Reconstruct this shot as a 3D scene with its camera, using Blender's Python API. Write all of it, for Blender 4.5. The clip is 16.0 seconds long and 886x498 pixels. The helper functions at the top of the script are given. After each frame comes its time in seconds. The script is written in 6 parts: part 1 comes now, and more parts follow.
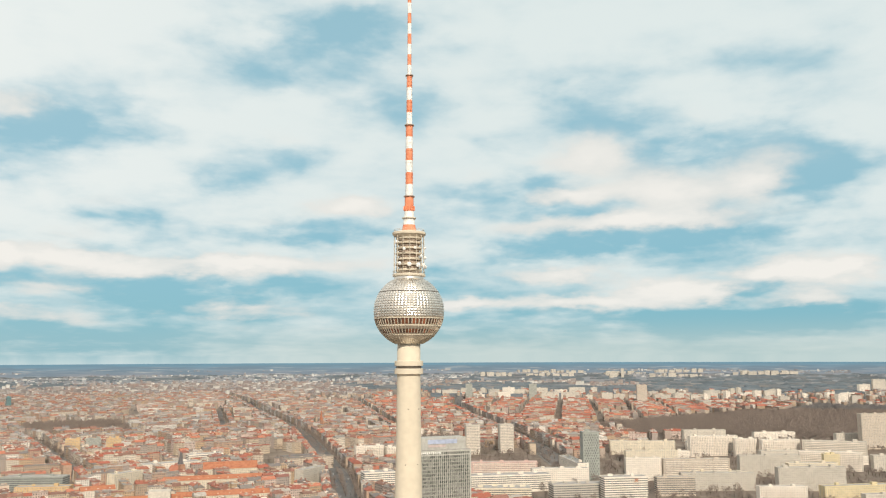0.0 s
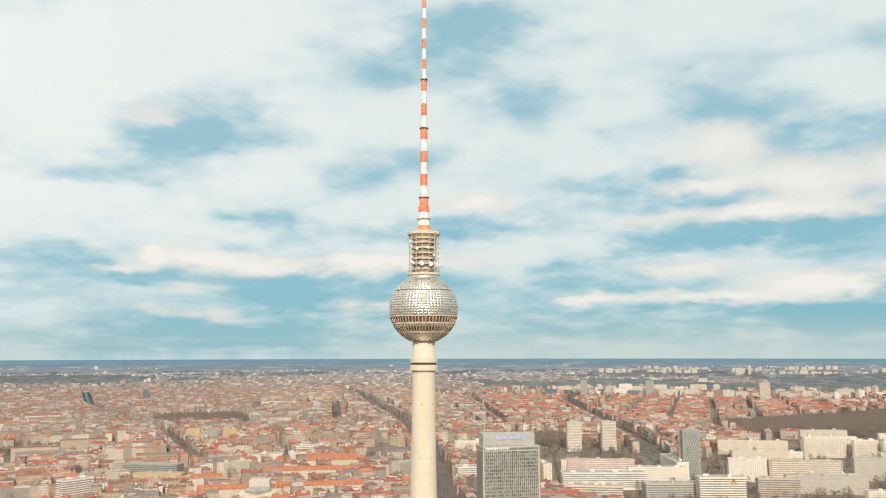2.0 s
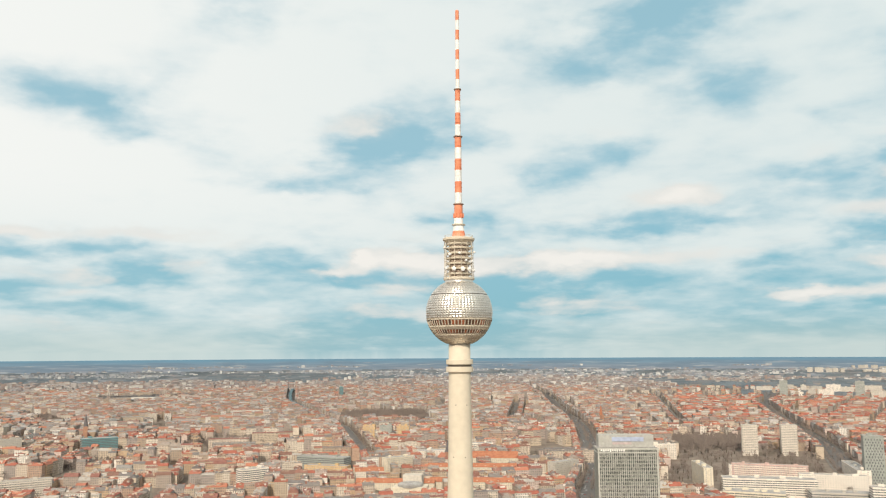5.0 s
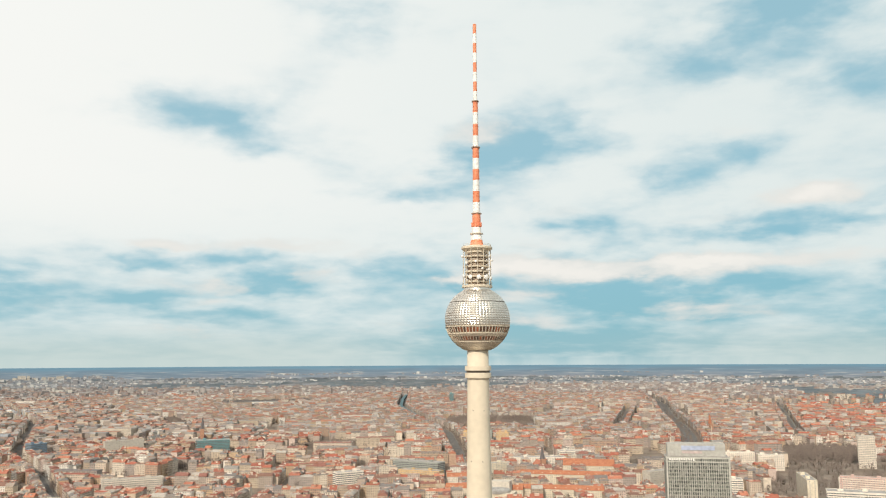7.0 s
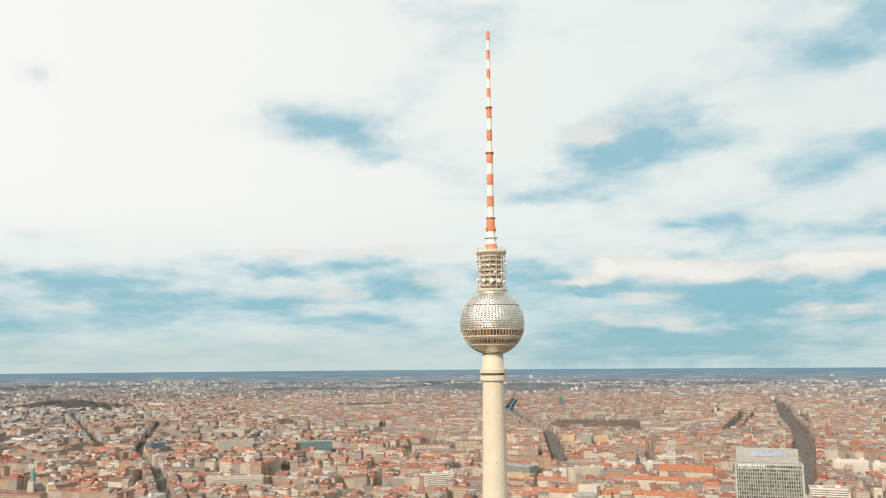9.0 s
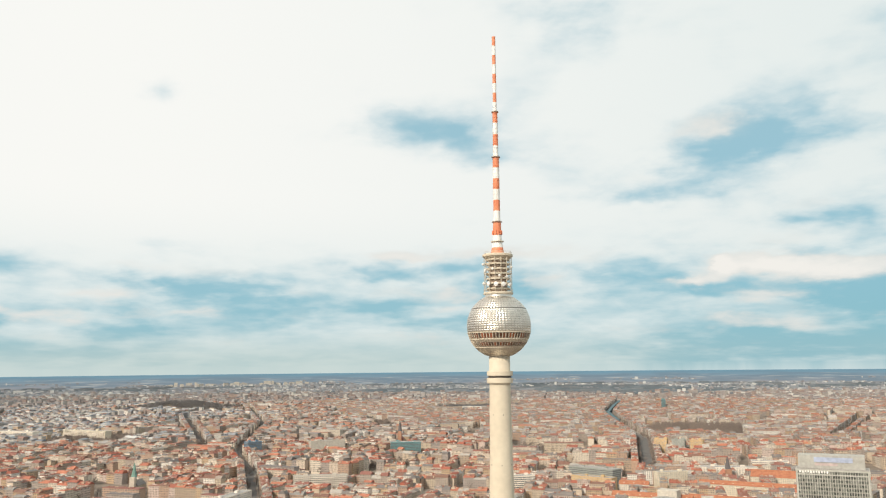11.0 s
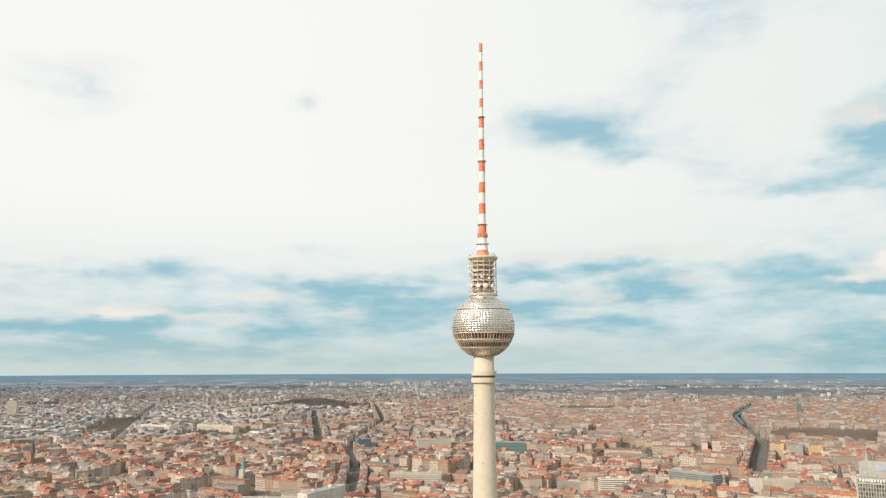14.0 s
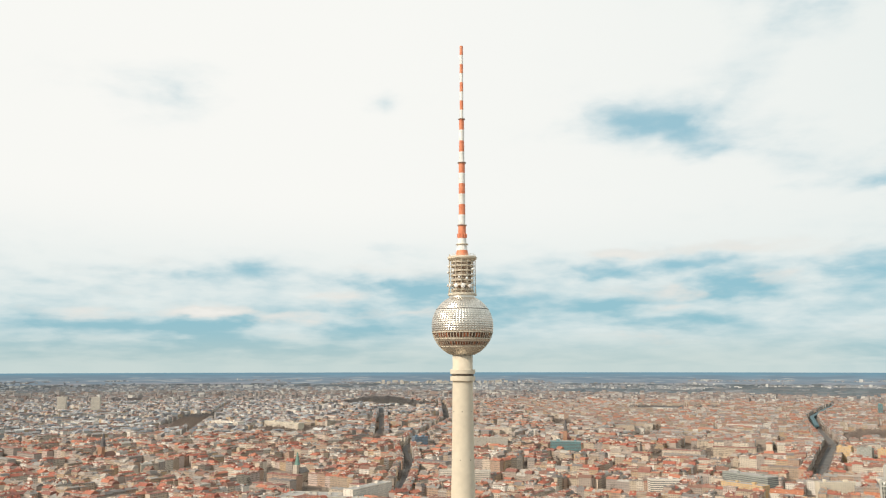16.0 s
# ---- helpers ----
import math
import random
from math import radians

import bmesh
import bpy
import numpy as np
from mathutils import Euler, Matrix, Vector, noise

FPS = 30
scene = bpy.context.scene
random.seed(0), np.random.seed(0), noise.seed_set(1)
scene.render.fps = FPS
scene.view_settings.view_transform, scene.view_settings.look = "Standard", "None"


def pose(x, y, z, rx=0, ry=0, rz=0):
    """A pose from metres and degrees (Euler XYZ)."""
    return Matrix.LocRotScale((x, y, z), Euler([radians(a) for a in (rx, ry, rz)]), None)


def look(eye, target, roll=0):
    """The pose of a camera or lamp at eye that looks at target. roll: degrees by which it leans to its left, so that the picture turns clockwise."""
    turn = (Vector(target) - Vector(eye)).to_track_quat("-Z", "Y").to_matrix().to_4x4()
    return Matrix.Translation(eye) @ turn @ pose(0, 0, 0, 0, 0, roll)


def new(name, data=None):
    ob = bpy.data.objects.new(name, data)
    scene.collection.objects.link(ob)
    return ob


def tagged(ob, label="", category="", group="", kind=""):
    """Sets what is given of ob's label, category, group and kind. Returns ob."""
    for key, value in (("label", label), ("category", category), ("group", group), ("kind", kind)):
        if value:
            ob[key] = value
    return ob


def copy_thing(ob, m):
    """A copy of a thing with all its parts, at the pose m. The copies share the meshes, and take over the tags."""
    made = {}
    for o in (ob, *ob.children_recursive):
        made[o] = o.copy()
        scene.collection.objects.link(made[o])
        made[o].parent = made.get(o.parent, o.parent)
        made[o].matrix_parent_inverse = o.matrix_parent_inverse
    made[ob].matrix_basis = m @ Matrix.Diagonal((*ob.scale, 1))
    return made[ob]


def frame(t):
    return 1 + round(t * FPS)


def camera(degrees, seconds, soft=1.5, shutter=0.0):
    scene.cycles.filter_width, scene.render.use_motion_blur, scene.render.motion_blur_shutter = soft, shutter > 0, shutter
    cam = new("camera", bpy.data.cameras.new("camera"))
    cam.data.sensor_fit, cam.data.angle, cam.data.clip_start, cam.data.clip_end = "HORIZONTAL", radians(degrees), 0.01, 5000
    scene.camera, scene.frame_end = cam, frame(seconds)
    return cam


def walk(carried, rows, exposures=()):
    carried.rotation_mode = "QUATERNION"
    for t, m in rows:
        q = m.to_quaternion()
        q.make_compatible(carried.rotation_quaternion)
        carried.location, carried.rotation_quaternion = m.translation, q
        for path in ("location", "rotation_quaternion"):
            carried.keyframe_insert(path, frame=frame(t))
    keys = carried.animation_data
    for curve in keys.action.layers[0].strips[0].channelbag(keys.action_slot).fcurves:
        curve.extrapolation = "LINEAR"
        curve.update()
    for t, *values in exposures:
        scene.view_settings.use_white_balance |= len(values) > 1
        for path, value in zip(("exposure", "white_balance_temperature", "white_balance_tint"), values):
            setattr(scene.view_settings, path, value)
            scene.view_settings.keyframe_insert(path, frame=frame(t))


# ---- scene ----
# x is east, y is north, the television tower stands at the origin.
cam = camera(56.49, 16.0, soft=1.2)
# seconds, eye x, y, z, heading, pitch, lean
PATH = [
    (0, -248.3, -283.6, 195.2, -43.58, 7.42, -0.19),
    (0.5, -240.1, -293.2, 195.2, -41.45, 7.31, -0.16),
    (1, -231.6, -303.0, 195.1, -39.26, 7.24, -0.12),
    (1.5, -223.3, -313.5, 195.1, -37.08, 7.19, -0.08),
    (2, -214.0, -322.6, 195.6, -34.90, 7.15, -0.10),
    (2.5, -204.6, -331.6, 195.8, -32.62, 7.10, -0.12),
    (3, -194.7, -340.1, 196.2, -30.30, 7.04, -0.16),
    (3.5, -184.4, -348.7, 196.7, -27.95, 6.99, -0.19),
    (4, -172.9, -356.3, 197.0, -25.54, 6.98, -0.24),
    (6.5, -116.6, -388.7, 196.9, -14.63, 7.47, -0.28),
    (7, -105.1, -394.3, 196.7, -12.56, 7.59, -0.29),
    (7.5, -92.7, -398.6, 196.5, -10.45, 7.67, -0.33),
    (8, -80.1, -402.9, 196.4, -8.35, 7.75, -0.39),
    (8.5, -67.5, -406.9, 196.0, -6.22, 7.83, -0.42),
    (9, -54.6, -410.3, 195.9, -4.21, 7.90, -0.43),
    (9.5, -41.8, -412.8, 196.1, -2.26, 7.94, -0.49),
    (10, -29.0, -413.9, 196.4, -0.32, 7.98, -0.53),
    (12.5, 37.3, -421.2, 195.4, 8.58, 8.18, -0.40),
    (13, 50.6, -421.2, 195.2, 10.15, 8.19, -0.31),
    (13.5, 63.7, -420.8, 195.1, 11.68, 8.17, -0.24),
    (14, 76.7, -418.8, 195.0, 13.16, 8.18, -0.18),
    (14.5, 89.7, -417.6, 194.9, 14.56, 8.15, -0.13),
    (15, 102.5, -415.9, 194.9, 15.92, 8.12, -0.10),
    (15.5, 115.4, -413.9, 194.8, 17.29, 8.11, -0.07),
    (16, 128.2, -411.9, 194.9, 18.63, 8.09, -0.07),
]


def aim(x, y, z, heading, pitch, lean):
    a, b = radians(heading), radians(pitch)
    way = Vector((-math.sin(a) * math.cos(b), math.cos(a) * math.cos(b), math.sin(b)))
    eye = Vector((x, y, z))
    return look(eye, eye + way, lean)


walk(cam, [(row[0], aim(*row[1:])) for row in PATH])

# ---- light ----
SUN_AZIMUTH, SUN_HEIGHT = 212.0, 33.0
az, el = radians(SUN_AZIMUTH), radians(SUN_HEIGHT)
sun_way = Vector((math.sin(az) * math.cos(el), math.cos(az) * math.cos(el), math.sin(el)))
sun = new("sun", bpy.data.lights.new("sun", "SUN"))
sun.data.energy, sun.data.angle, sun.data.color = 3.6, radians(1.5), (1.0, 0.90, 0.75)
sun.matrix_world = look(sun_way * 800, (0, 0, 0))
scene.view_settings.exposure = 0.0
world = bpy.data.worlds.new("sky")
world.use_nodes = True
scene.world = world
wt = world.node_tree
wt.nodes.clear()


def wnode(kind, **values):
    n = wt.nodes.new(kind)
    for k, v in values.items():
        n.inputs[k].default_value = v
    return n


def wmath(op, a, b=0.0, c=None, clamp=False):
    n = wt.nodes.new("ShaderNodeMath")
    n.operation, n.use_clamp = op, clamp
    for i, v in enumerate((a, b, c)):
        if v is None:
            continue
        if isinstance(v, (int, float)):
            n.inputs[i].default_value = v
        else:
            wt.links.new(v, n.inputs[i])
    return n.outputs[0]


def wmix(fac, a, b):
    n = wt.nodes.new("ShaderNodeMix")
    n.data_type = "RGBA"
    for sock, v in ((n.inputs[0], fac), (n.inputs[6], a), (n.inputs[7], b)):
        if isinstance(v, (int, float)):
            sock.default_value = v
        elif isinstance(v, tuple):
            sock.default_value = (*v, 1)
        else:
            wt.links.new(v, sock)
    return n.outputs[2]


def wramp(v, lo, hi):
    n = wt.nodes.new("ShaderNodeMapRange")
    n.interpolation_type = "SMOOTHSTEP"
    n.inputs[1].default_value, n.inputs[2].default_value = lo, hi
    wt.links.new(v, n.inputs[0])
    return n.outputs[0]


def wvec(op, a, b=None):
    n = wt.nodes.new("ShaderNodeVectorMath")
    n.operation = op
    for i, v in enumerate((a, b)):
        if v is None:
            continue
        if isinstance(v, tuple):
            n.inputs[i].default_value = v
        else:
            wt.links.new(v, n.inputs[i])
    return n.outputs["Value"] if op == "DOT_PRODUCT" else n.outputs[0]


nishita = wt.nodes.new("ShaderNodeTexSky")
nishita.sky_type, nishita.sun_disc = "NISHITA", False
nishita.sun_elevation, nishita.sun_rotation = el, az
clear = wvec("MULTIPLY", nishita.outputs[0], (0.10, 0.10, 0.10))
coord = wt.nodes.new("ShaderNodeTexCoord")
split = wt.nodes.new("ShaderNodeSeparateXYZ")
wt.links.new(coord.outputs["Generated"], split.inputs[0])
sx, sy, sz = split.outputs
# the sky in degrees: bearing from north and height above the horizon
bearing = wmath("MULTIPLY", wmath("ARCTAN2", sx, sy), 57.2958)
rise = wmath("MULTIPLY", wmath("ARCSINE", sz), 57.2958)
flat = wt.nodes.new("ShaderNodeCombineXYZ")
wt.links.new(bearing, flat.inputs[0])
wt.links.new(wmath("MULTIPLY", rise, 2.3), flat.inputs[1])
plane = flat.outputs[0]


def wfield(vec, scale, detail, rough, colour=False):
    n = wnode("ShaderNodeTexNoise", Scale=scale, Detail=detail, Roughness=rough)
    wt.links.new(vec, n.inputs["Vector"])
    return n.outputs["Color" if colour else "Fac"]


# a second measure of height, wide near the horizon, for streaks that flatten out towards it
lofty = wmath("MAXIMUM", rise, 0.0)
stretch = wmath("ADD", wmath("MULTIPLY", lofty, 1.5), wmath("MULTIPLY", wmath("LOGARITHM", wmath("MULTIPLY_ADD", lofty, 0.5, 1.0), 2.71828), 7.0))
level = wt.nodes.new("ShaderNodeCombineXYZ")
wt.links.new(bearing, level.inputs[0])
wt.links.new(stretch, level.inputs[1])
deck_ = level.outputs[0]
# ragged edges: the sky's places are pushed about by turbulence
sway = wvec("MULTIPLY", wvec("SUBTRACT", wfield(deck_, 0.2, 4.0, 0.5, True), (0.5, 0.5, 0.5)), (7.5, 4.6, 0.0))
curl = wvec("MULTIPLY", wvec("SUBTRACT", wfield(deck_, 0.5, 3.5, 0.55, True), (0.5, 0.5, 0.5)), (3.4, 2.9, 0.0))
drift = wvec("ADD", wvec("MULTIPLY", deck_, (0.8, 1.0, 1.0)), wvec("MULTIPLY", sway, (0.22, 0.2, 0.0)))

# the clouds one by one, as bearing, height, half width, half height (degrees) and depth:
# blue-grey undersides and thin places
EAST_SHADES = [
    (52.9, 17.6, 3.1, 1.4, 0.75), (55.1, 15.6, 2.4, 0.7, 0.8), (47.7, 14.5, 1.6, 1.0, 0.45), (45.7, 11.4, 2.4, 1.0, 0.8), (51.6, 11.8, 2.4, 0.9, 0.85), (59.5, 13.1, 2.9, 1.2, 0.95),
    (61.3, 14.8, 2.4, 1.2, 0.7), (66.4, 13.7, 2.4, 2.2, 0.8), (64.9, 10.3, 3.5, 1.2, 0.8), (68.5, 11.4, 2.4, 1.2, 0.7), (53.4, 10.0, 4.3, 0.7, 0.9), (55.7, 7.6, 6.3, 0.8, 1.0),
    (50.3, 7.3, 2.9, 1.0, 0.7), (60.3, 8.6, 4.3, 0.8, 0.75), (59.1, 2.1, 5.1, 0.8, 0.8), (66.9, 2.4, 4.3, 0.8, 0.8), (65.0, 4.3, 2.7, 0.4, 0.8), (44.4, 1.5, 3.5, 0.5, 0.5),
    (49.9, 2.8, 5.9, 0.4, 0.5), (63.6, 19.0, 5.9, 1.0, 0.5), (40.0, 17.2, 3.5, 1.4, 0.65), (43.3, 5.2, 2.4, 0.7, 0.6),
]
MIDDLE_SHADES = [
    (34.3, 21.4, 5.9, 2.2, 0.85), (37.5, 22.4, 3.1, 1.6, 0.6), (31.0, 18.9, 2.4, 1.2, 0.5), (32.6, 13.6, 2.7, 0.9, 0.75), (28.2, 11.7, 2.6, 0.9, 0.7), (22.2, 9.0, 2.7, 0.5, 0.7),
    (37.1, 9.0, 3.9, 0.8, 0.85), (32.5, 8.1, 3.5, 0.5, 0.7), (20.3, 7.0, 3.5, 0.8, 0.6), (23.0, 4.3, 3.6, 0.9, 0.85), (30.1, 4.2, 4.3, 1.0, 0.9), (20.3, 1.1, 6.6, 1.2, 0.78),
    (19.3, 15.4, 4.0, 1.6, 0.95),
]
NORTH_SHADES = [
    (5.4, 23.3, 2.9, 2.0, 0.6), (-6.3, 16.7, 4.0, 1.2, 0.68), (-1.9, 15.6, 3.0, 1.0, 0.75), (1.3, 17.9, 2.2, 1.2, 0.3), (0.1, 14.0, 1.8, 0.5, 0.5), (15.8, 13.6, 3.9, 1.2, 0.9),
    (11.5, 11.4, 3.9, 0.6, 0.8), (4.5, 14.2, 2.0, 1.4, 0.25), (-6.5, 6.6, 2.7, 0.5, 0.8), (0.1, 5.2, 2.4, 0.6, 1.0), (-1.1, 6.6, 2.7, 0.5, 0.6), (8.4, 6.4, 3.5, 0.7, 0.55),
    (-6.5, 4.1, 2.0, 0.5, 0.8), (-3.0, 2.9, 2.7, 0.4, 0.6), (15.3, 5.0, 4.3, 0.5, 0.9), (12.9, 0.9, 4.3, 0.7, 0.4),
]
WEST_SHADES = [
    (-14.0, 4.1, 3.1, 0.6, 0.8), (-37.0, 17.8, 2.4, 1.3, 0.55), (-41.6, 18.5, 2.9, 1.4, 0.28), (-22.3, 18.2, 1.5, 0.7, 0.42), (-37.8, 6.1, 3.1, 0.5, 0.45), (-31.2, 6.6, 1.6, 0.4, 0.45),
    (-22.2, 8.1, 2.0, 0.4, 0.3), (-23.7, 5.9, 2.7, 0.4, 0.65), (-18.2, 5.3, 2.9, 0.9, 0.95), (-25.6, 4.0, 2.4, 0.4, 0.5), (-33.4, 2.6, 2.0, 0.5, 0.85), (-24.5, 2.7, 2.6, 0.5, 0.7),
    (-42.3, 2.5, 3.7, 0.4, 0.65), (-36.6, 2.6, 2.0, 0.3, 0.5), (-42.3, 1.2, 5.1, 0.4, 0.5), (-33.8, 1.4, 3.9, 0.5, 0.5), (-25.9, 0.9, 5.9, 0.5, 0.45),
]
# lit cream tops
EAST_TOPS = [
    (54.3, 13.6, 2.6, 1.4, 0.8), (59.0, 10.9, 2.8, 1.4, 1.0), (64.6, 11.0, 2.0, 0.9, 0.9), (65.4, 12.7, 2.4, 0.9, 0.5), (52.3, 10.9, 2.4, 0.5, 0.8), (56.4, 9.0, 6.3, 0.5, 0.9),
    (51.4, 5.4, 2.9, 0.5, 0.9), (66.3, 5.4, 2.9, 0.8, 1.0), (69.0, 5.5, 2.0, 0.7, 0.8), (58.5, 4.5, 2.4, 0.6, 1.0), (61.6, 4.1, 1.4, 0.5, 0.8), (52.9, 3.7, 4.7, 0.5, 0.8),
    (44.4, 3.7, 2.4, 0.4, 0.8), (68.2, 3.4, 1.8, 0.5, 0.6), (37.2, 10.3, 2.4, 0.5, 0.8), (32.5, 6.2, 5.5, 0.5, 0.8), (30.1, 3.1, 3.5, 0.5, 0.6),
]
WEST_TOPS = [
    (22.2, 5.8, 3.9, 0.6, 0.8), (28.5, 6.4, 2.0, 0.5, 0.7), (18.0, 4.4, 2.4, 0.4, 0.5), (16.8, 2.7, 2.7, 0.5, 0.5), (15.6, 6.5, 0.6, 0.4, 0.9), (-6.5, 7.6, 2.4, 0.5, 0.6),
    (1.3, 7.8, 3.1, 0.5, 0.6), (15.1, 15.6, 2.4, 0.7, 0.6), (-3.4, 4.8, 2.0, 0.5, 0.5), (2.9, 5.6, 1.6, 0.5, 0.5), (12.6, 5.6, 2.0, 0.4, 0.8), (18.6, 6.5, 3.1, 0.5, 0.8),
    (-4.9, 1.9, 2.4, 0.4, 0.4), (-34.2, 3.5, 2.4, 0.4, 0.5), (-29.4, 3.4, 2.4, 0.4, 0.5), (-20.6, 3.6, 2.4, 0.3, 0.5), (-41.4, 3.1, 2.7, 0.3, 0.4), (-26.0, 5.0, 2.0, 0.4, 0.5),
]


def heaped(lists, where_, spread):
    """The sum of all the clouds of some lists, at places pushed about by where_."""
    total_ = None
    for b_, h_, w_, t_, deep_ in [one for list_ in lists for one in list_]:
        off = wvec("MULTIPLY", wvec("SUBTRACT", where_, (b_, 2.3 * h_, 0.0)), (1 / (spread * w_), 1 / (2.3 * spread * t_), 0.0))
        bump_ = wmath("EXPONENT", wmath("MULTIPLY", wvec("DOT_PRODUCT", off, off), -1.0))
        total_ = wmath("MULTIPLY", bump_, deep_) if total_ is None else wmath("MULTIPLY_ADD", bump_, deep_, total_)
    return total_


SHADES = (EAST_SHADES, MIDDLE_SHADES, NORTH_SHADES, WEST_SHADES)
torn = wvec("ADD", plane, wvec("ADD", sway, wvec("MULTIPLY", curl, (0.5, 0.5, 0.0))))
billow = wfield(drift, 0.17, 5.0, 0.52)
wisps = wfield(drift, 0.6, 3.0, 0.5)
uneven = wmath("ADD", wmath("MULTIPLY_ADD", billow, 1.8, -0.35), wmath("MULTIPLY", wisps, 0.9))
shades = wmath("MULTIPLY", heaped(SHADES, torn, 1.28), uneven)
below = heaped(SHADES, wvec("ADD", torn, (0.3, -2.3, 0.0)), 1.0)
tops = heaped((EAST_TOPS, WEST_TOPS), wvec("ADD", plane, wvec("ADD", wvec("MULTIPLY", sway, (0.5, 0.4, 0.0)), curl)), 1.15)
east = wramp(bearing, -30.0, 60.0)
calm = wmath("SUBTRACT", 1.0, wmath("MULTIPLY", wmath("MULTIPLY", wramp(bearing, 25.0, -20.0), wramp(rise, 5.0, 10.0)), 0.7))
ripple = wmath("ADD", wmath("MULTIPLY", wmath("SUBTRACT", billow, 0.5), 1.7), wmath("MULTIPLY", wmath("MULTIPLY", wmath("SUBTRACT", wisps, 0.5), 0.75), wramp(rise, 20.0, 5.0)))
ripple = wmath("MULTIPLY", ripple, calm)
# a low band of thinner cloud all round, more broken to the east
band = wmath("EXPONENT", wmath("MULTIPLY", wmath("POWER", wmath("DIVIDE", wmath("SUBTRACT", rise, 2.6), 4.2), 2.0), -1.0))
thin = wmath("ADD", wmath("MULTIPLY", band, 0.56), wmath("MULTIPLY", east, 0.16))
openness = wmath("ADD", wmath("ADD", shades, ripple), thin)
gap_ = wramp(openness, 0.05, 1.42)
# colours of the gaps, pale high up and deeper low down, and of the cloud
blue = wmix(wramp(rise, 0.0, 16.0), (0.19, 0.475, 0.585), (0.33, 0.565, 0.65))
west = wramp(bearing, 50.0, -30.0)
blue = wmix(wmath("MULTIPLY", west, 0.5), blue, (0.37, 0.60, 0.685))
blue = wmix(0.12, blue, clear)
veil = wmix(wmath("MULTIPLY", west, wramp(rise, 2.0, 12.0)), (0.745, 0.82, 0.81), (0.94, 0.94, 0.905))
sky = wmix(gap_, veil, blue)
# heaped cloud tops catch the sun, most where they are thickest
lit = wmath("MULTIPLY", wmath("MAXIMUM", wmath("SUBTRACT", below, shades), 0.0), 0.6)
grain = wmath("ADD", wmath("MULTIPLY", wmath("SUBTRACT", billow, 0.5), -1.2), wmath("MULTIPLY", wmath("SUBTRACT", wisps, 0.5), 1.0))
rolls = wmath("MULTIPLY", grain, wramp(rise, 15.0, 4.0))
puff = wmath("MULTIPLY", wmath("ADD", wmath("ADD", wmath("MULTIPLY", tops, 1.3), lit), rolls), wmath("MULTIPLY_ADD", calm, 0.8, 0.2))
sky = wmix(wmath("MULTIPLY", wramp(puff, 0.08, 0.9), 0.8), sky, (0.80, 0.785, 0.74))
sky = wmix(wmath("MULTIPLY", wramp(puff, 0.6, 1.5), 0.8), sky, (0.92, 0.89, 0.835))
open_low = wmath("EXPONENT", wmath("MULTIPLY", wmath("POWER", wmath("DIVIDE", wmath("SUBTRACT", bearing, 20.0), 13.0), 2.0), -1.0))
haze_ = wmath("MULTIPLY", wramp(rise, 3.0, 0.2), wmath("MULTIPLY_ADD", open_low, -0.45, 0.66))
sky = wmix(haze_, sky, (0.52, 0.625, 0.595))
back = wnode("ShaderNodeBackground", Strength=1.0)
wt.links.new(sky, back.inputs["Color"])
wt.links.new(back.outputs[0], wt.nodes.new("ShaderNodeOutputWorld").inputs[0])

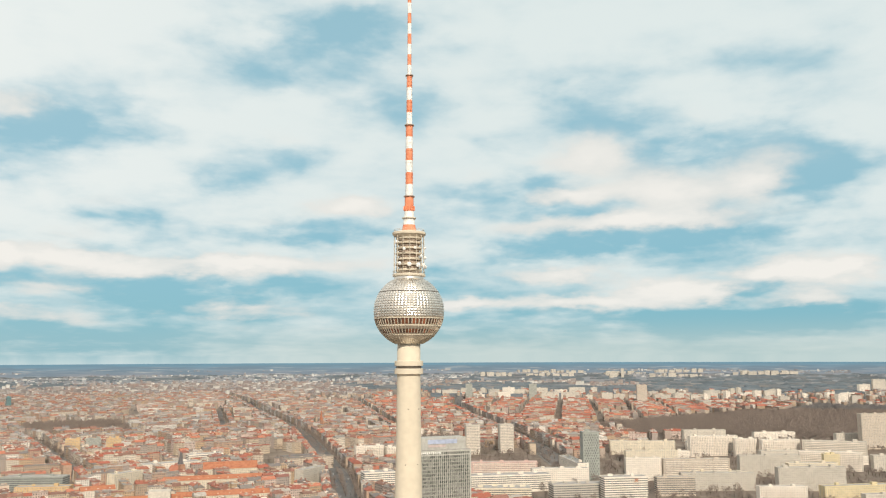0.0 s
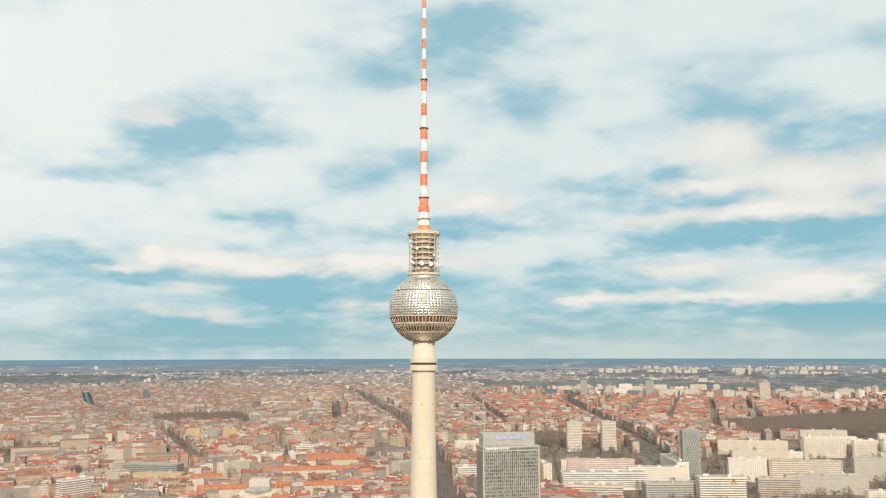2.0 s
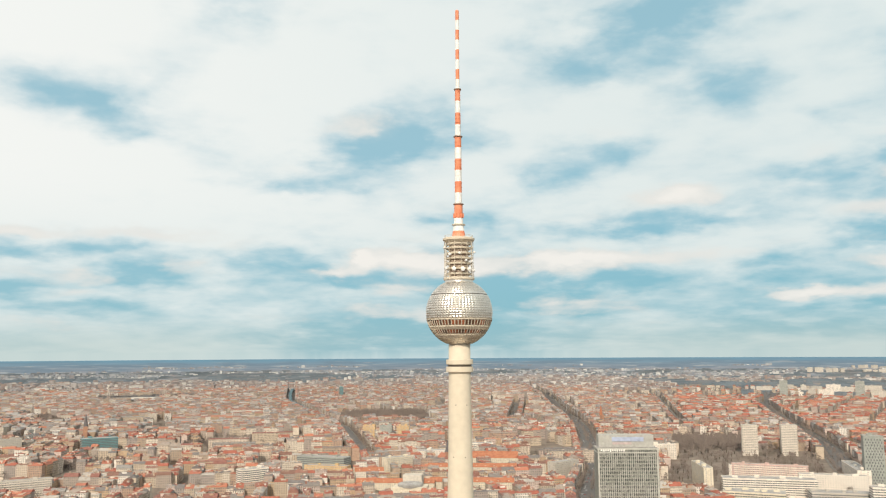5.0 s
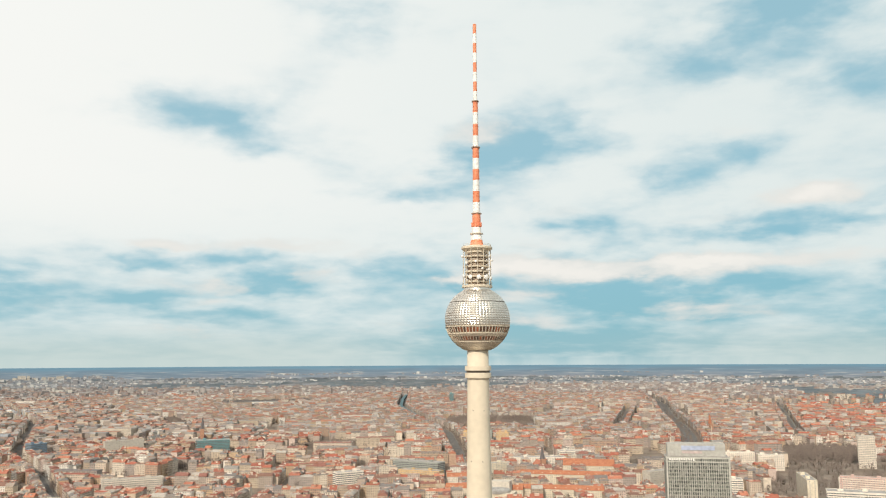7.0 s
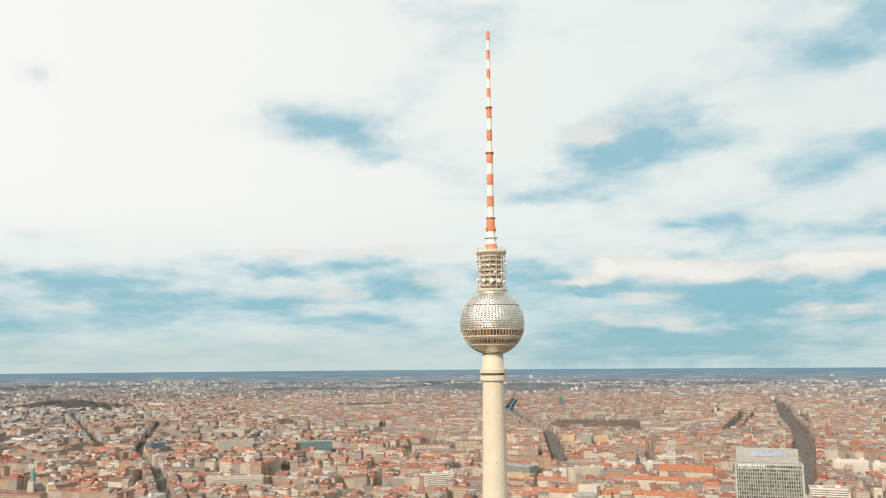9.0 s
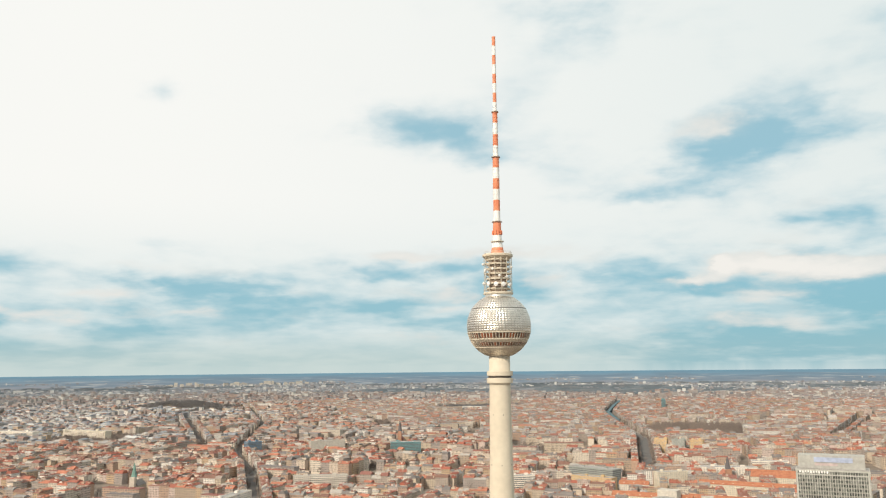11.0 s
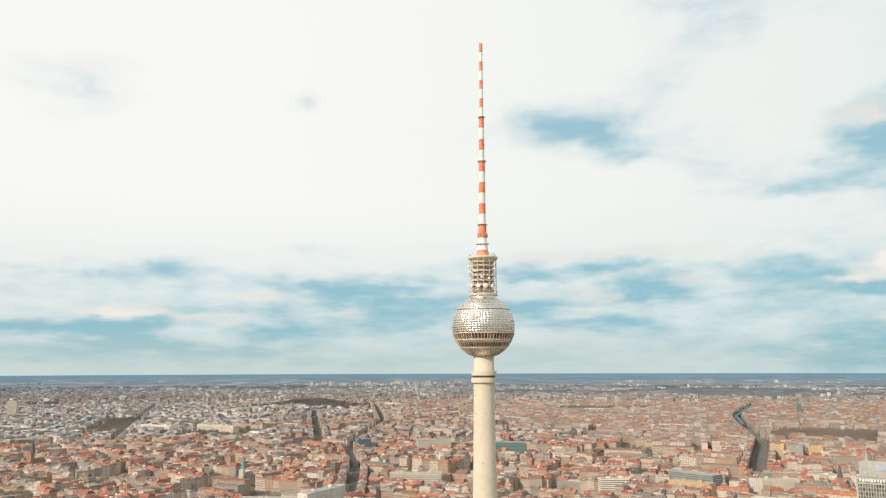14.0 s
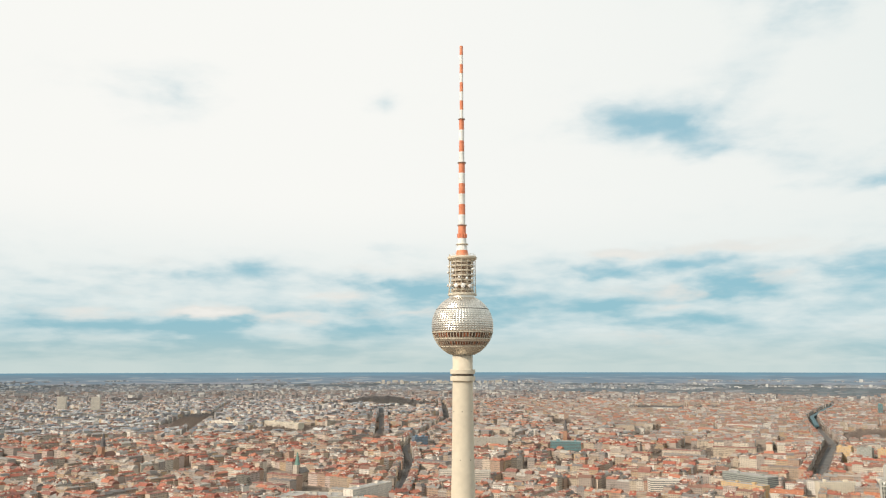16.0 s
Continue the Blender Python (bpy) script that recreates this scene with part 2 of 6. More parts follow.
# ---- materials ----
def material(name, colours, rough=0.8, metal=0.0, source="object", scale=0.2, bump=0.0, bump_scale=1.0, dirt=0.25, spec=0.3):
    """colours: one or more base colours, chosen by source (object, island) or by noise; a second noise weathers them."""
    m = bpy.data.materials.new(name)
    m.use_nodes = True
    t = m.node_tree
    bsdf = t.nodes["Principled BSDF"]
    bsdf.inputs["Roughness"].default_value = rough
    bsdf.inputs["Metallic"].default_value = metal
    bsdf.inputs["Specular IOR Level"].default_value = spec
    where = t.nodes.new("ShaderNodeNewGeometry")
    ramp = t.nodes.new("ShaderNodeValToRGB")
    ramp.color_ramp.interpolation = "LINEAR" if source == "noise" else "CONSTANT"
    marks = ramp.color_ramp.elements
    while len(marks) < len(colours):
        marks.new(0.5)
    while len(marks) > max(1, len(colours)):
        marks.remove(marks[-1])
    for i, c in enumerate(colours):
        lo, hi = (0.36, 0.64) if source == "noise" else (0.0, 1.0)
        n = len(colours) - 1 if source == "noise" else len(colours)
        marks[i].position = lo + (hi - lo) * i / max(1, n)
        marks[i].color = (*c, 1)
    if source == "object":
        t.links.new(t.nodes.new("ShaderNodeObjectInfo").outputs["Random"], ramp.inputs[0])
    elif source == "island":
        t.links.new(where.outputs["Random Per Island"], ramp.inputs[0])
    else:
        n = t.nodes.new("ShaderNodeTexNoise")
        n.inputs["Scale"].default_value, n.inputs["Detail"].default_value = scale, 5
        t.links.new(where.outputs["Position"], n.inputs["Vector"])
        t.links.new(n.outputs["Fac"], ramp.inputs[0])
    stain = t.nodes.new("ShaderNodeTexNoise")
    stain.inputs["Scale"].default_value, stain.inputs["Detail"].default_value = bump_scale, 6
    t.links.new(where.outputs["Position"], stain.inputs["Vector"])
    shade = t.nodes.new("ShaderNodeMapRange")
    shade.inputs[1].default_value, shade.inputs[2].default_value = 0.3, 0.7
    shade.inputs[3].default_value, shade.inputs[4].default_value = 1 - dirt, 1 + dirt * 0.5
    t.links.new(stain.outputs["Fac"], shade.inputs[0])
    mul = t.nodes.new("ShaderNodeMix")
    mul.data_type, mul.blend_type = "RGBA", "MULTIPLY"
    mul.inputs[0].default_value = 1
    t.links.new(ramp.outputs[0], mul.inputs[6])
    t.links.new(shade.outputs[0], mul.inputs[7])
    t.links.new(mul.outputs[2], bsdf.inputs["Base Color"])
    if bump:
        b = t.nodes.new("ShaderNodeBump")
        b.inputs["Strength"].default_value, b.inputs["Distance"].default_value = bump, 0.05
        t.links.new(stain.outputs["Fac"], b.inputs["Height"])
        t.links.new(b.outputs[0], bsdf.inputs["Normal"])
    return m


def windowed(m, across=2.7, up=3.3, wide=0.42, high=0.5, glass=(0.20, 0.19, 0.18)):
    """Adds small window marks to a wall too far off to build them, by the wall's own metres."""
    t = m.node_tree
    bsdf = t.nodes["Principled BSDF"]
    old = bsdf.inputs["Base Color"].links[0].from_socket
    uv = t.nodes.new("ShaderNodeUVMap")
    sep = t.nodes.new("ShaderNodeSeparateXYZ")
    t.links.new(uv.outputs[0], sep.inputs[0])
    hits = []
    for axis, size, share in ((0, across, wide), (1, up, high)):
        d = t.nodes.new("ShaderNodeMath")
        d.operation = "DIVIDE"
        d.inputs[1].default_value = size
        t.links.new(sep.outputs[axis], d.inputs[0])
        f = t.nodes.new("ShaderNodeMath")
        f.operation = "FRACT"
        t.links.new(d.outputs[0], f.inputs[0])
        c = t.nodes.new("ShaderNodeMath")
        c.operation = "COMPARE"
        c.inputs[1].default_value, c.inputs[2].default_value = 0.5, share / 2
        t.links.new(f.outputs[0], c.inputs[0])
        hits.append(c.outputs[0])
    both = t.nodes.new("ShaderNodeMath")
    both.operation = "MULTIPLY"
    t.links.new(hits[0], both.inputs[0])
    t.links.new(hits[1], both.inputs[1])
    mix = t.nodes.new("ShaderNodeMix")
    mix.data_type = "RGBA"
    t.links.new(both.outputs[0], mix.inputs[0])
    t.links.new(old, mix.inputs[6])
    mix.inputs[7].default_value = (*glass, 1)
    t.links.new(mix.outputs[2], bsdf.inputs["Base Color"])
    return m


PLASTER = [(0.52, 0.42, 0.32), (0.66, 0.57, 0.47), (0.42, 0.32, 0.24), (0.74, 0.68, 0.61), (0.49, 0.35, 0.23), (0.40, 0.33, 0.285),
           (0.60, 0.49, 0.39), (0.41, 0.335, 0.28), (0.64, 0.55, 0.45), (0.45, 0.31, 0.23), (0.37, 0.31, 0.275), (0.56, 0.44, 0.38)]
# outer walls, dulled so the base colours carry distance haze
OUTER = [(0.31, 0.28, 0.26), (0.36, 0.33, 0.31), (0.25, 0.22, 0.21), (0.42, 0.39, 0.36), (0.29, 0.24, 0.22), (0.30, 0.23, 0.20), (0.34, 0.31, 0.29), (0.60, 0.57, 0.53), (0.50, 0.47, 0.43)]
TILES = [(0.33, 0.12, 0.085), (0.42, 0.165, 0.11), (0.23, 0.13, 0.10), (0.23, 0.20, 0.18), (0.37, 0.125, 0.085), (0.35, 0.29, 0.245), (0.27, 0.125, 0.10),
         (0.28, 0.26, 0.24), (0.47, 0.19, 0.12), (0.43, 0.39, 0.345), (0.30, 0.155, 0.12), (0.20, 0.18, 0.17)]
# farther roofs, muted then greyed: haze painted in by tiers
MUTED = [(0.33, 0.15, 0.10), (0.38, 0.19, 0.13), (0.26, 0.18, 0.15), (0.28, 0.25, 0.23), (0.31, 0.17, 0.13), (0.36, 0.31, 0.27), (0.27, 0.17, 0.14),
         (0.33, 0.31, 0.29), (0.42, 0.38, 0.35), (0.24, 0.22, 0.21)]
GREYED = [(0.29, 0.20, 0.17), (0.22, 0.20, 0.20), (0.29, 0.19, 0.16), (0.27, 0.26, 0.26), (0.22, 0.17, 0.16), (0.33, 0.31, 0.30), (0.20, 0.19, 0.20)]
# suburb colours with the blue of haze already mixed in
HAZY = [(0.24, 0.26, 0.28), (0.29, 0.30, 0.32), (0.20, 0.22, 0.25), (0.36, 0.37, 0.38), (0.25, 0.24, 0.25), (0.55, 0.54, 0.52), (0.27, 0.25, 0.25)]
wall_edge = material("haze-tinted suburb plaster", HAZY, 0.9, source="island", bump_scale=0.1, dirt=0.15)
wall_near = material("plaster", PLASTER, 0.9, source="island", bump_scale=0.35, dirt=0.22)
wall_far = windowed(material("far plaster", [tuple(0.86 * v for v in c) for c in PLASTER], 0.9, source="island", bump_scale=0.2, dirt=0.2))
wall_outer = material("haze-muted outer plaster", OUTER, 0.9, source="island", bump_scale=0.1, dirt=0.2)
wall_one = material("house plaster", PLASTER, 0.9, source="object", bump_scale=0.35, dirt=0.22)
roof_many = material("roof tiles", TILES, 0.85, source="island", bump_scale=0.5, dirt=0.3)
roof_far = material("haze-muted roof tiles", MUTED, 0.85, source="island", bump_scale=0.3, dirt=0.25)
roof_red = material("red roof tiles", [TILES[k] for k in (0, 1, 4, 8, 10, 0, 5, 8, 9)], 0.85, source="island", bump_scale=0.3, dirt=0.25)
# western houses, with the haze on that side put into their colours
roof_west = material("haze-greyed brown roofs", GREYED[2:6] + HAZY[:6] + MUTED[5:9], 0.85, source="island", bump_scale=0.3, dirt=0.25)
wall_west = windowed(material("haze-greyed plaster", OUTER[3:] + HAZY[3:6] + PLASTER[:5], 0.9, source="island", bump_scale=0.2, dirt=0.2))
roof_outer = material("haze-greyed outer roofs", GREYED, 0.9, source="island", bump_scale=0.2, dirt=0.2)
roof_one = material("house roof tiles", TILES, 0.85, source="object", bump_scale=0.5, dirt=0.3)
glass_dark = material("window glass", [(0.11, 0.105, 0.10), (0.16, 0.155, 0.15), (0.23, 0.225, 0.21)], 0.15, source="island", spec=0.5, dirt=0.1)
chimney_mat = material("chimney brick", [(0.36, 0.17, 0.11), (0.45, 0.34, 0.26), (0.30, 0.14, 0.1)], 0.9, source="island", bump_scale=1.5)
ground_mat = material("city ground", [(0.21, 0.163, 0.128), (0.245, 0.20, 0.162), (0.175, 0.14, 0.108)], 0.95, source="noise", scale=0.012, bump_scale=0.05)
asphalt = material("asphalt", [(0.125, 0.12, 0.115), (0.175, 0.165, 0.158)], 0.9, source="noise", scale=0.06, bump_scale=0.4)
paving = material("paving", [(0.20, 0.19, 0.17), (0.27, 0.25, 0.23)], 0.9, source="noise", scale=0.1, bump_scale=0.6)
twigs = material("bare twigs", [(0.235, 0.185, 0.157), (0.265, 0.21, 0.176), (0.215, 0.172, 0.15), (0.245, 0.195, 0.16)], 0.95, source="island", bump_scale=0.5, dirt=0.2)
def softened(m):
    """Evens out the twigs' shading: normals mostly replaced by one fixed up-and-sunward direction."""
    t = m.node_tree
    where = t.nodes.new("ShaderNodeNewGeometry")
    mix = t.nodes.new("ShaderNodeMix")
    mix.data_type = "VECTOR"
    mix.inputs[0].default_value = 0.9
    t.links.new(where.outputs["Normal"], mix.inputs[4])
    mix.inputs[5].default_value = (-0.25, -0.4, 0.88)
    unit = t.nodes.new("ShaderNodeVectorMath")
    unit.operation = "NORMALIZE"
    t.links.new(mix.outputs[1], unit.inputs[0])
    t.links.new(unit.outputs[0], t.nodes["Principled BSDF"].inputs["Normal"])


softened(twigs)
# twigs past 2700 m, greyed so their colour carries the haze
twigs_haze_grey = material("far twigs greyed for haze", [(0.195, 0.182, 0.175), (0.22, 0.20, 0.19), (0.175, 0.168, 0.165)], 0.95, source="island", bump_scale=0.3, dirt=0.2)
softened(twigs_haze_grey)
bark = material("bark", [(0.09, 0.07, 0.055), (0.13, 0.11, 0.09)], 0.95, source="noise", scale=0.8, bump_scale=3)
# bluish and paler than real woods: distance haze painted into the colour
woods_haze_blue = material("far woods tinted haze blue", [(0.13, 0.15, 0.165), (0.155, 0.165, 0.175), (0.12, 0.145, 0.165)], 0.95, source="island", bump_scale=0.01)
concrete = material("tower concrete", [(0.645, 0.56, 0.44), (0.675, 0.59, 0.465)], 0.85, source="noise", scale=0.08, bump_scale=0.35, dirt=0.06, bump=0.1)
pale_steel = material("pale painted steel", [(0.56, 0.49, 0.39), (0.64, 0.565, 0.45)], 0.6, source="noise", scale=0.4, bump_scale=1.0, dirt=0.15)
studs_mat = material("stainless studs", [(0.74, 0.68, 0.60), (0.84, 0.78, 0.70)], 0.37, 1.0, source="noise", scale=0.25, bump_scale=0.7, dirt=0.12)
# pale steel darkened by a quarter: shade between studs put into colour
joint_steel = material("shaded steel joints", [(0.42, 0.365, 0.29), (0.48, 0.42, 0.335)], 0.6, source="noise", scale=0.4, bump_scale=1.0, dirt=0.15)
seam_mat = material("dark seam", [(0.13, 0.11, 0.09)], 0.7, source="noise", dirt=0.2)
bronze = material("bronze glazing", [(0.10, 0.05, 0.032), (0.18, 0.07, 0.04), (0.08, 0.05, 0.04), (0.30, 0.10, 0.05)], 0.12, source="object", spec=0.7, dirt=0.1)
red_paint = material("signal orange paint", [(0.70, 0.23, 0.12), (0.78, 0.29, 0.16)], 0.6, source="noise", scale=0.3, bump_scale=0.9, dirt=0.15)
white_paint = material("white mast paint", [(0.78, 0.76, 0.72), (0.84, 0.82, 0.79)], 0.6, source="noise", scale=0.3, bump_scale=0.9, dirt=0.12)


def hazed(m, near, far, colour):
    """Mixes haze colour into ground by distance from the flight's middle, in ragged patches."""
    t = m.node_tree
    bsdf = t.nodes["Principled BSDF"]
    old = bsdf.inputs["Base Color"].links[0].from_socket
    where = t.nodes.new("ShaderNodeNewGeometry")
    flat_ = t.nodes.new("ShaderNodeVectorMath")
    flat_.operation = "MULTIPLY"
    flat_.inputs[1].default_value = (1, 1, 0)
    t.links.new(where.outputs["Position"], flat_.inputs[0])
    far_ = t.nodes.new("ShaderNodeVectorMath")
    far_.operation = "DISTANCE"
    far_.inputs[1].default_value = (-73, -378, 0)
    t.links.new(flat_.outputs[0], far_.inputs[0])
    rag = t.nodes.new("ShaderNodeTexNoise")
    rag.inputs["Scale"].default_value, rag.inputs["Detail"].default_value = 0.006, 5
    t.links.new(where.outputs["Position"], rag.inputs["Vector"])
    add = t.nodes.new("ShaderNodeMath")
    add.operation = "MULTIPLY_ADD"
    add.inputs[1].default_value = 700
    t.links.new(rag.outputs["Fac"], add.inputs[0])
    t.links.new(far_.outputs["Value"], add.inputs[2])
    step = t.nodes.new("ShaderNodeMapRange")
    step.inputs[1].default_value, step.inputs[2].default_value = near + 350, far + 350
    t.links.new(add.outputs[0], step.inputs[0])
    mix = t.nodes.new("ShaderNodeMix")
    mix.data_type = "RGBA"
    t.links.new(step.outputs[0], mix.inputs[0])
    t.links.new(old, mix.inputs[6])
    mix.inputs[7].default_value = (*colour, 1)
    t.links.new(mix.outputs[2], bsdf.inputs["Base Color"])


# blue-grey aerial haze put into the far ground's base colour
hazed(ground_mat, 4150, 4680, (0.20, 0.22, 0.245))


def horizon(low, high):
    """Far woods and fields in thin uneven rows, haze blue painted in and glowing."""
    m = bpy.data.materials.new("glowing hazy far land")
    m.use_nodes = True
    t = m.node_tree
    bsdf = t.nodes["Principled BSDF"]
    bsdf.inputs["Roughness"].default_value = 1.0
    bsdf.inputs["Specular IOR Level"].default_value = 0.0
    where = t.nodes.new("ShaderNodeNewGeometry")
    sep = t.nodes.new("ShaderNodeSeparateXYZ")
    t.links.new(where.outputs["Position"], sep.inputs[0])

    def rows(fine, seed):
        s = t.nodes.new("ShaderNodeVectorMath")
        s.operation = "MULTIPLY_ADD"
        s.inputs[1].default_value = (0.0045 * fine, 0.0045 * fine, 0.085 * fine)
        s.inputs[2].default_value = (seed, seed, seed)
        t.links.new(where.outputs["Position"], s.inputs[0])
        n = t.nodes.new("ShaderNodeTexNoise")
        n.inputs["Scale"].default_value, n.inputs["Detail"].default_value = 1.0, 4
        t.links.new(s.outputs[0], n.inputs["Vector"])
        return n.outputs["Fac"]

    def ranged(v, a, b, c, d):
        n = t.nodes.new("ShaderNodeMapRange")
        for k, x in enumerate((a, b, c, d)):
            n.inputs[k + 1].default_value = x
        t.links.new(v, n.inputs[0])
        return n.outputs[0]

    def mixed(f, a, b):
        n = t.nodes.new("ShaderNodeMix")
        n.data_type = "RGBA"
        t.links.new(f, n.inputs[0])
        for k, c in ((6, a), (7, b)):
            if isinstance(c, tuple):
                n.inputs[k].default_value = (*c, 1)
            else:
                t.links.new(c, n.inputs[k])
        return n.outputs[2]

    # haze gradient painted by height: bluer towards the horizon line
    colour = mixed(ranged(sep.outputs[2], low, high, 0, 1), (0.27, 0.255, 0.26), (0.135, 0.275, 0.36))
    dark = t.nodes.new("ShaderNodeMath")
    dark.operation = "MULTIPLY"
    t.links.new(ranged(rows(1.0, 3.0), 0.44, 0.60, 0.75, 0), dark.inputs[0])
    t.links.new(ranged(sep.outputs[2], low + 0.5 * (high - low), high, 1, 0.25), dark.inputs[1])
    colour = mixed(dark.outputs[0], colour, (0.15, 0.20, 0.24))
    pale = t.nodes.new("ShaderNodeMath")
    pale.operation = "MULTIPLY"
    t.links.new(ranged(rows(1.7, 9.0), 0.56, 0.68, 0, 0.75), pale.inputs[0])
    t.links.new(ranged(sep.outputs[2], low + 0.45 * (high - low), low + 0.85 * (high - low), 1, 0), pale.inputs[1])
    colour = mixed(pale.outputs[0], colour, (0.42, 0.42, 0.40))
    # the surface glows in place of light scattered by far air
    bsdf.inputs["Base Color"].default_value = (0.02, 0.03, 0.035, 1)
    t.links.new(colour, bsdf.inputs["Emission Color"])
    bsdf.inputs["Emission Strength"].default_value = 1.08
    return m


# ---- the land ----
EYE = Vector((-73.5, -378.5, 195.5))      # the middle of the flight, from which far land is drawn in
NEAR, REACH = 3500.0, 1200.0              # land past NEAR metres is folded into the next REACH metres, rising to the horizon


def smooth(v):
    v = np.clip(v, 0, 1)
    return v * v * (3 - 2 * v)


def land(x, y):
    """Height of the ground: the plateau to the north, a wooded rubble hill, and the earth's curve far out."""
    x, y = np.asarray(x, float), np.asarray(y, float)
    r = np.hypot(x, y)
    z = 18 * smooth((r - 850) / 800) + 7 * smooth((r - 1700) / 1500)
    z = z + 37 * np.exp(-(((x + 1221) / 190) ** 2 + ((y - 2790) / 150) ** 2))
    d = np.hypot(x - EYE.x, y - EYE.y)
    return z - d * d / 14.6e6 * (d > 3000) - 0


def folded(v):
    """Far places drawn in towards the eye, so that all the land lies within five kilometres."""
    v = np.asarray(v, float)
    e = np.array(EYE)
    d = np.hypot(v[:, 0] - e[0], v[:, 1] - e[1])
    far = d > NEAR
    r = np.where(far, NEAR + REACH * (1 - np.exp(-(np.maximum(d, NEAR) - NEAR) / REACH)), d)
    s = (r / np.maximum(d, 1e-6))[:, None]
    return np.where(far[:, None], e + (v - e) * s, v)


def mesh_of(name, verts, quads, mats, index=None, uv=None, smooth_shade=False):
    """A mesh from arrays of corners and four-sided faces."""
    me = bpy.data.meshes.new(name)
    n = len(quads)
    me.vertices.add(len(verts))
    me.vertices.foreach_set("co", np.asarray(verts, np.float32).ravel())
    me.loops.add(4 * n)
    me.loops.foreach_set("vertex_index", np.asarray(quads, np.int32).ravel())
    me.polygons.add(n)
    me.polygons.foreach_set("loop_start", np.arange(0, 4 * n, 4, dtype=np.int32))
    for m in mats:
        me.materials.append(m)
    if index is not None:
        me.polygons.foreach_set("material_index", np.asarray(index, np.int32))
    if uv is not None:
        layer_ = me.uv_layers.new(name="UVMap")
        layer_.data.foreach_set("uv", np.asarray(uv, np.float32).ravel())
    me.update(calc_edges=True)
    me.validate()
    me.polygons.foreach_set("use_smooth", np.full(n, smooth_shade))
    return me


def part(name, bm, mat, parent, label=""):
    """Links a bmesh as one mesh object under a thing or a part."""
    me = bpy.data.meshes.new(name)
    bm.to_mesh(me)
    bm.free()
    me.materials.append(mat)
    ob = new(name, me)
    ob.parent = parent
    if label:
        tagged(ob, label)
    return ob


def turned(profile, segments=64, cap=True):
    """A body of revolution from (radius, height) pairs."""
    bm = bmesh.new()
    rows = []
    for r, z in profile:
        rows.append([bm.verts.new((r * math.cos(2 * math.pi * k / segments), r * math.sin(2 * math.pi * k / segments), z)) for k in range(segments)])
    for lo, hi in zip(rows, rows[1:]):
        for k in range(segments):
            bm.faces.new((lo[k], lo[(k + 1) % segments], hi[(k + 1) % segments], hi[k]))
    if cap:
        bm.faces.new(rows[0][::-1])
        bm.faces.new(rows[-1])
    return bm


def band_ring(inner, outer, low, high, segments=72):
    """A closed hoop of square section."""
    return turned([(inner, low), (outer, low), (outer, high), (inner, high), (inner, low)], segments, False)


def thing(name, label, category, group="", kind="", at=None):
    ob = new(name)
    if at is not None:
        ob.matrix_world = at
    return tagged(ob, label, category, group, kind)


rings = np.concatenate([np.linspace(1, 3600, 130), 3600 * (32000 / 3600) ** np.linspace(0.02, 1, 70)])
turns = np.linspace(0, 2 * math.pi, 241)[:-1]
gx = EYE.x + np.outer(rings, np.sin(turns)).ravel()
gy = EYE.y + np.outer(rings, np.cos(turns)).ravel()
gv = folded(np.stack([gx, gy, land(gx, gy)], 1))
a, b = np.meshgrid(np.arange(len(rings) - 1), np.arange(240), indexing="ij")
nb = (b + 1) % 240
gq = np.stack([a * 240 + b, (a + 1) * 240 + b, (a + 1) * 240 + nb, a * 240 + nb], -1).reshape(-1, 4)[:, ::-1]
edge_ = int(np.searchsorted(rings, 8200.0)) * 240       # past this the woods along the horizon, haze blue painted and glowing
inner_ = (gq < edge_ + 240).all(1)
tagged(new("ground", mesh_of("ground", gv, gq[inner_], [ground_mat], smooth_shade=True)), "brown-grey city ground, tinted blue-grey for haze far out", "ground", kind="structure")
tagged(new("backdrop", mesh_of("backdrop", gv[edge_:], gq[~inner_] - edge_, [horizon(gv[edge_, 2], gv[-1, 2])], smooth_shade=True)), "woods and fields along the far horizon in a painted haze-blue glow", "backdrop", kind="structure")

def box_walls(h, base):
    """Walls of many houses at once: corners, faces and the wall's own metres. h: x, y, turn, width, depth, eaves, roof."""
    n = len(h)
    c, s = np.cos(h[:, 2]), np.sin(h[:, 2])
    w, d = h[:, 3] / 2, h[:, 4] / 2
    foot = [(-1, -1), (1, -1), (1, 1), (-1, 1)]
    v = np.empty((n, 8, 3))
    for i, (a_, b_) in enumerate(foot):
        x, y = h[:, 0] + a_ * w * c - b_ * d * s, h[:, 1] + a_ * w * s + b_ * d * c
        v[:, i] = np.stack([x, y, base - 3], 1)
        v[:, i + 4] = np.stack([x, y, base + h[:, 5]], 1)
    q = np.array([[i, (i + 1) % 4, (i + 1) % 4 + 4, i + 4] for i in range(4)])
    quads = (np.arange(n)[:, None, None] * 8 + q).reshape(-1, 4)
    uv = np.empty((n, 4, 4, 2))
    for i in range(4):
        wide = h[:, 3] if i % 2 == 0 else h[:, 4]
        for k, (a_, b_) in enumerate(((0, 0), (1, 0), (1, 1), (0, 1))):
            uv[:, i, k, 0] = a_ * wide
            uv[:, i, k, 1] = b_ * (h[:, 5] + 3)
    return v.reshape(-1, 3), quads, uv.reshape(-1, 2)


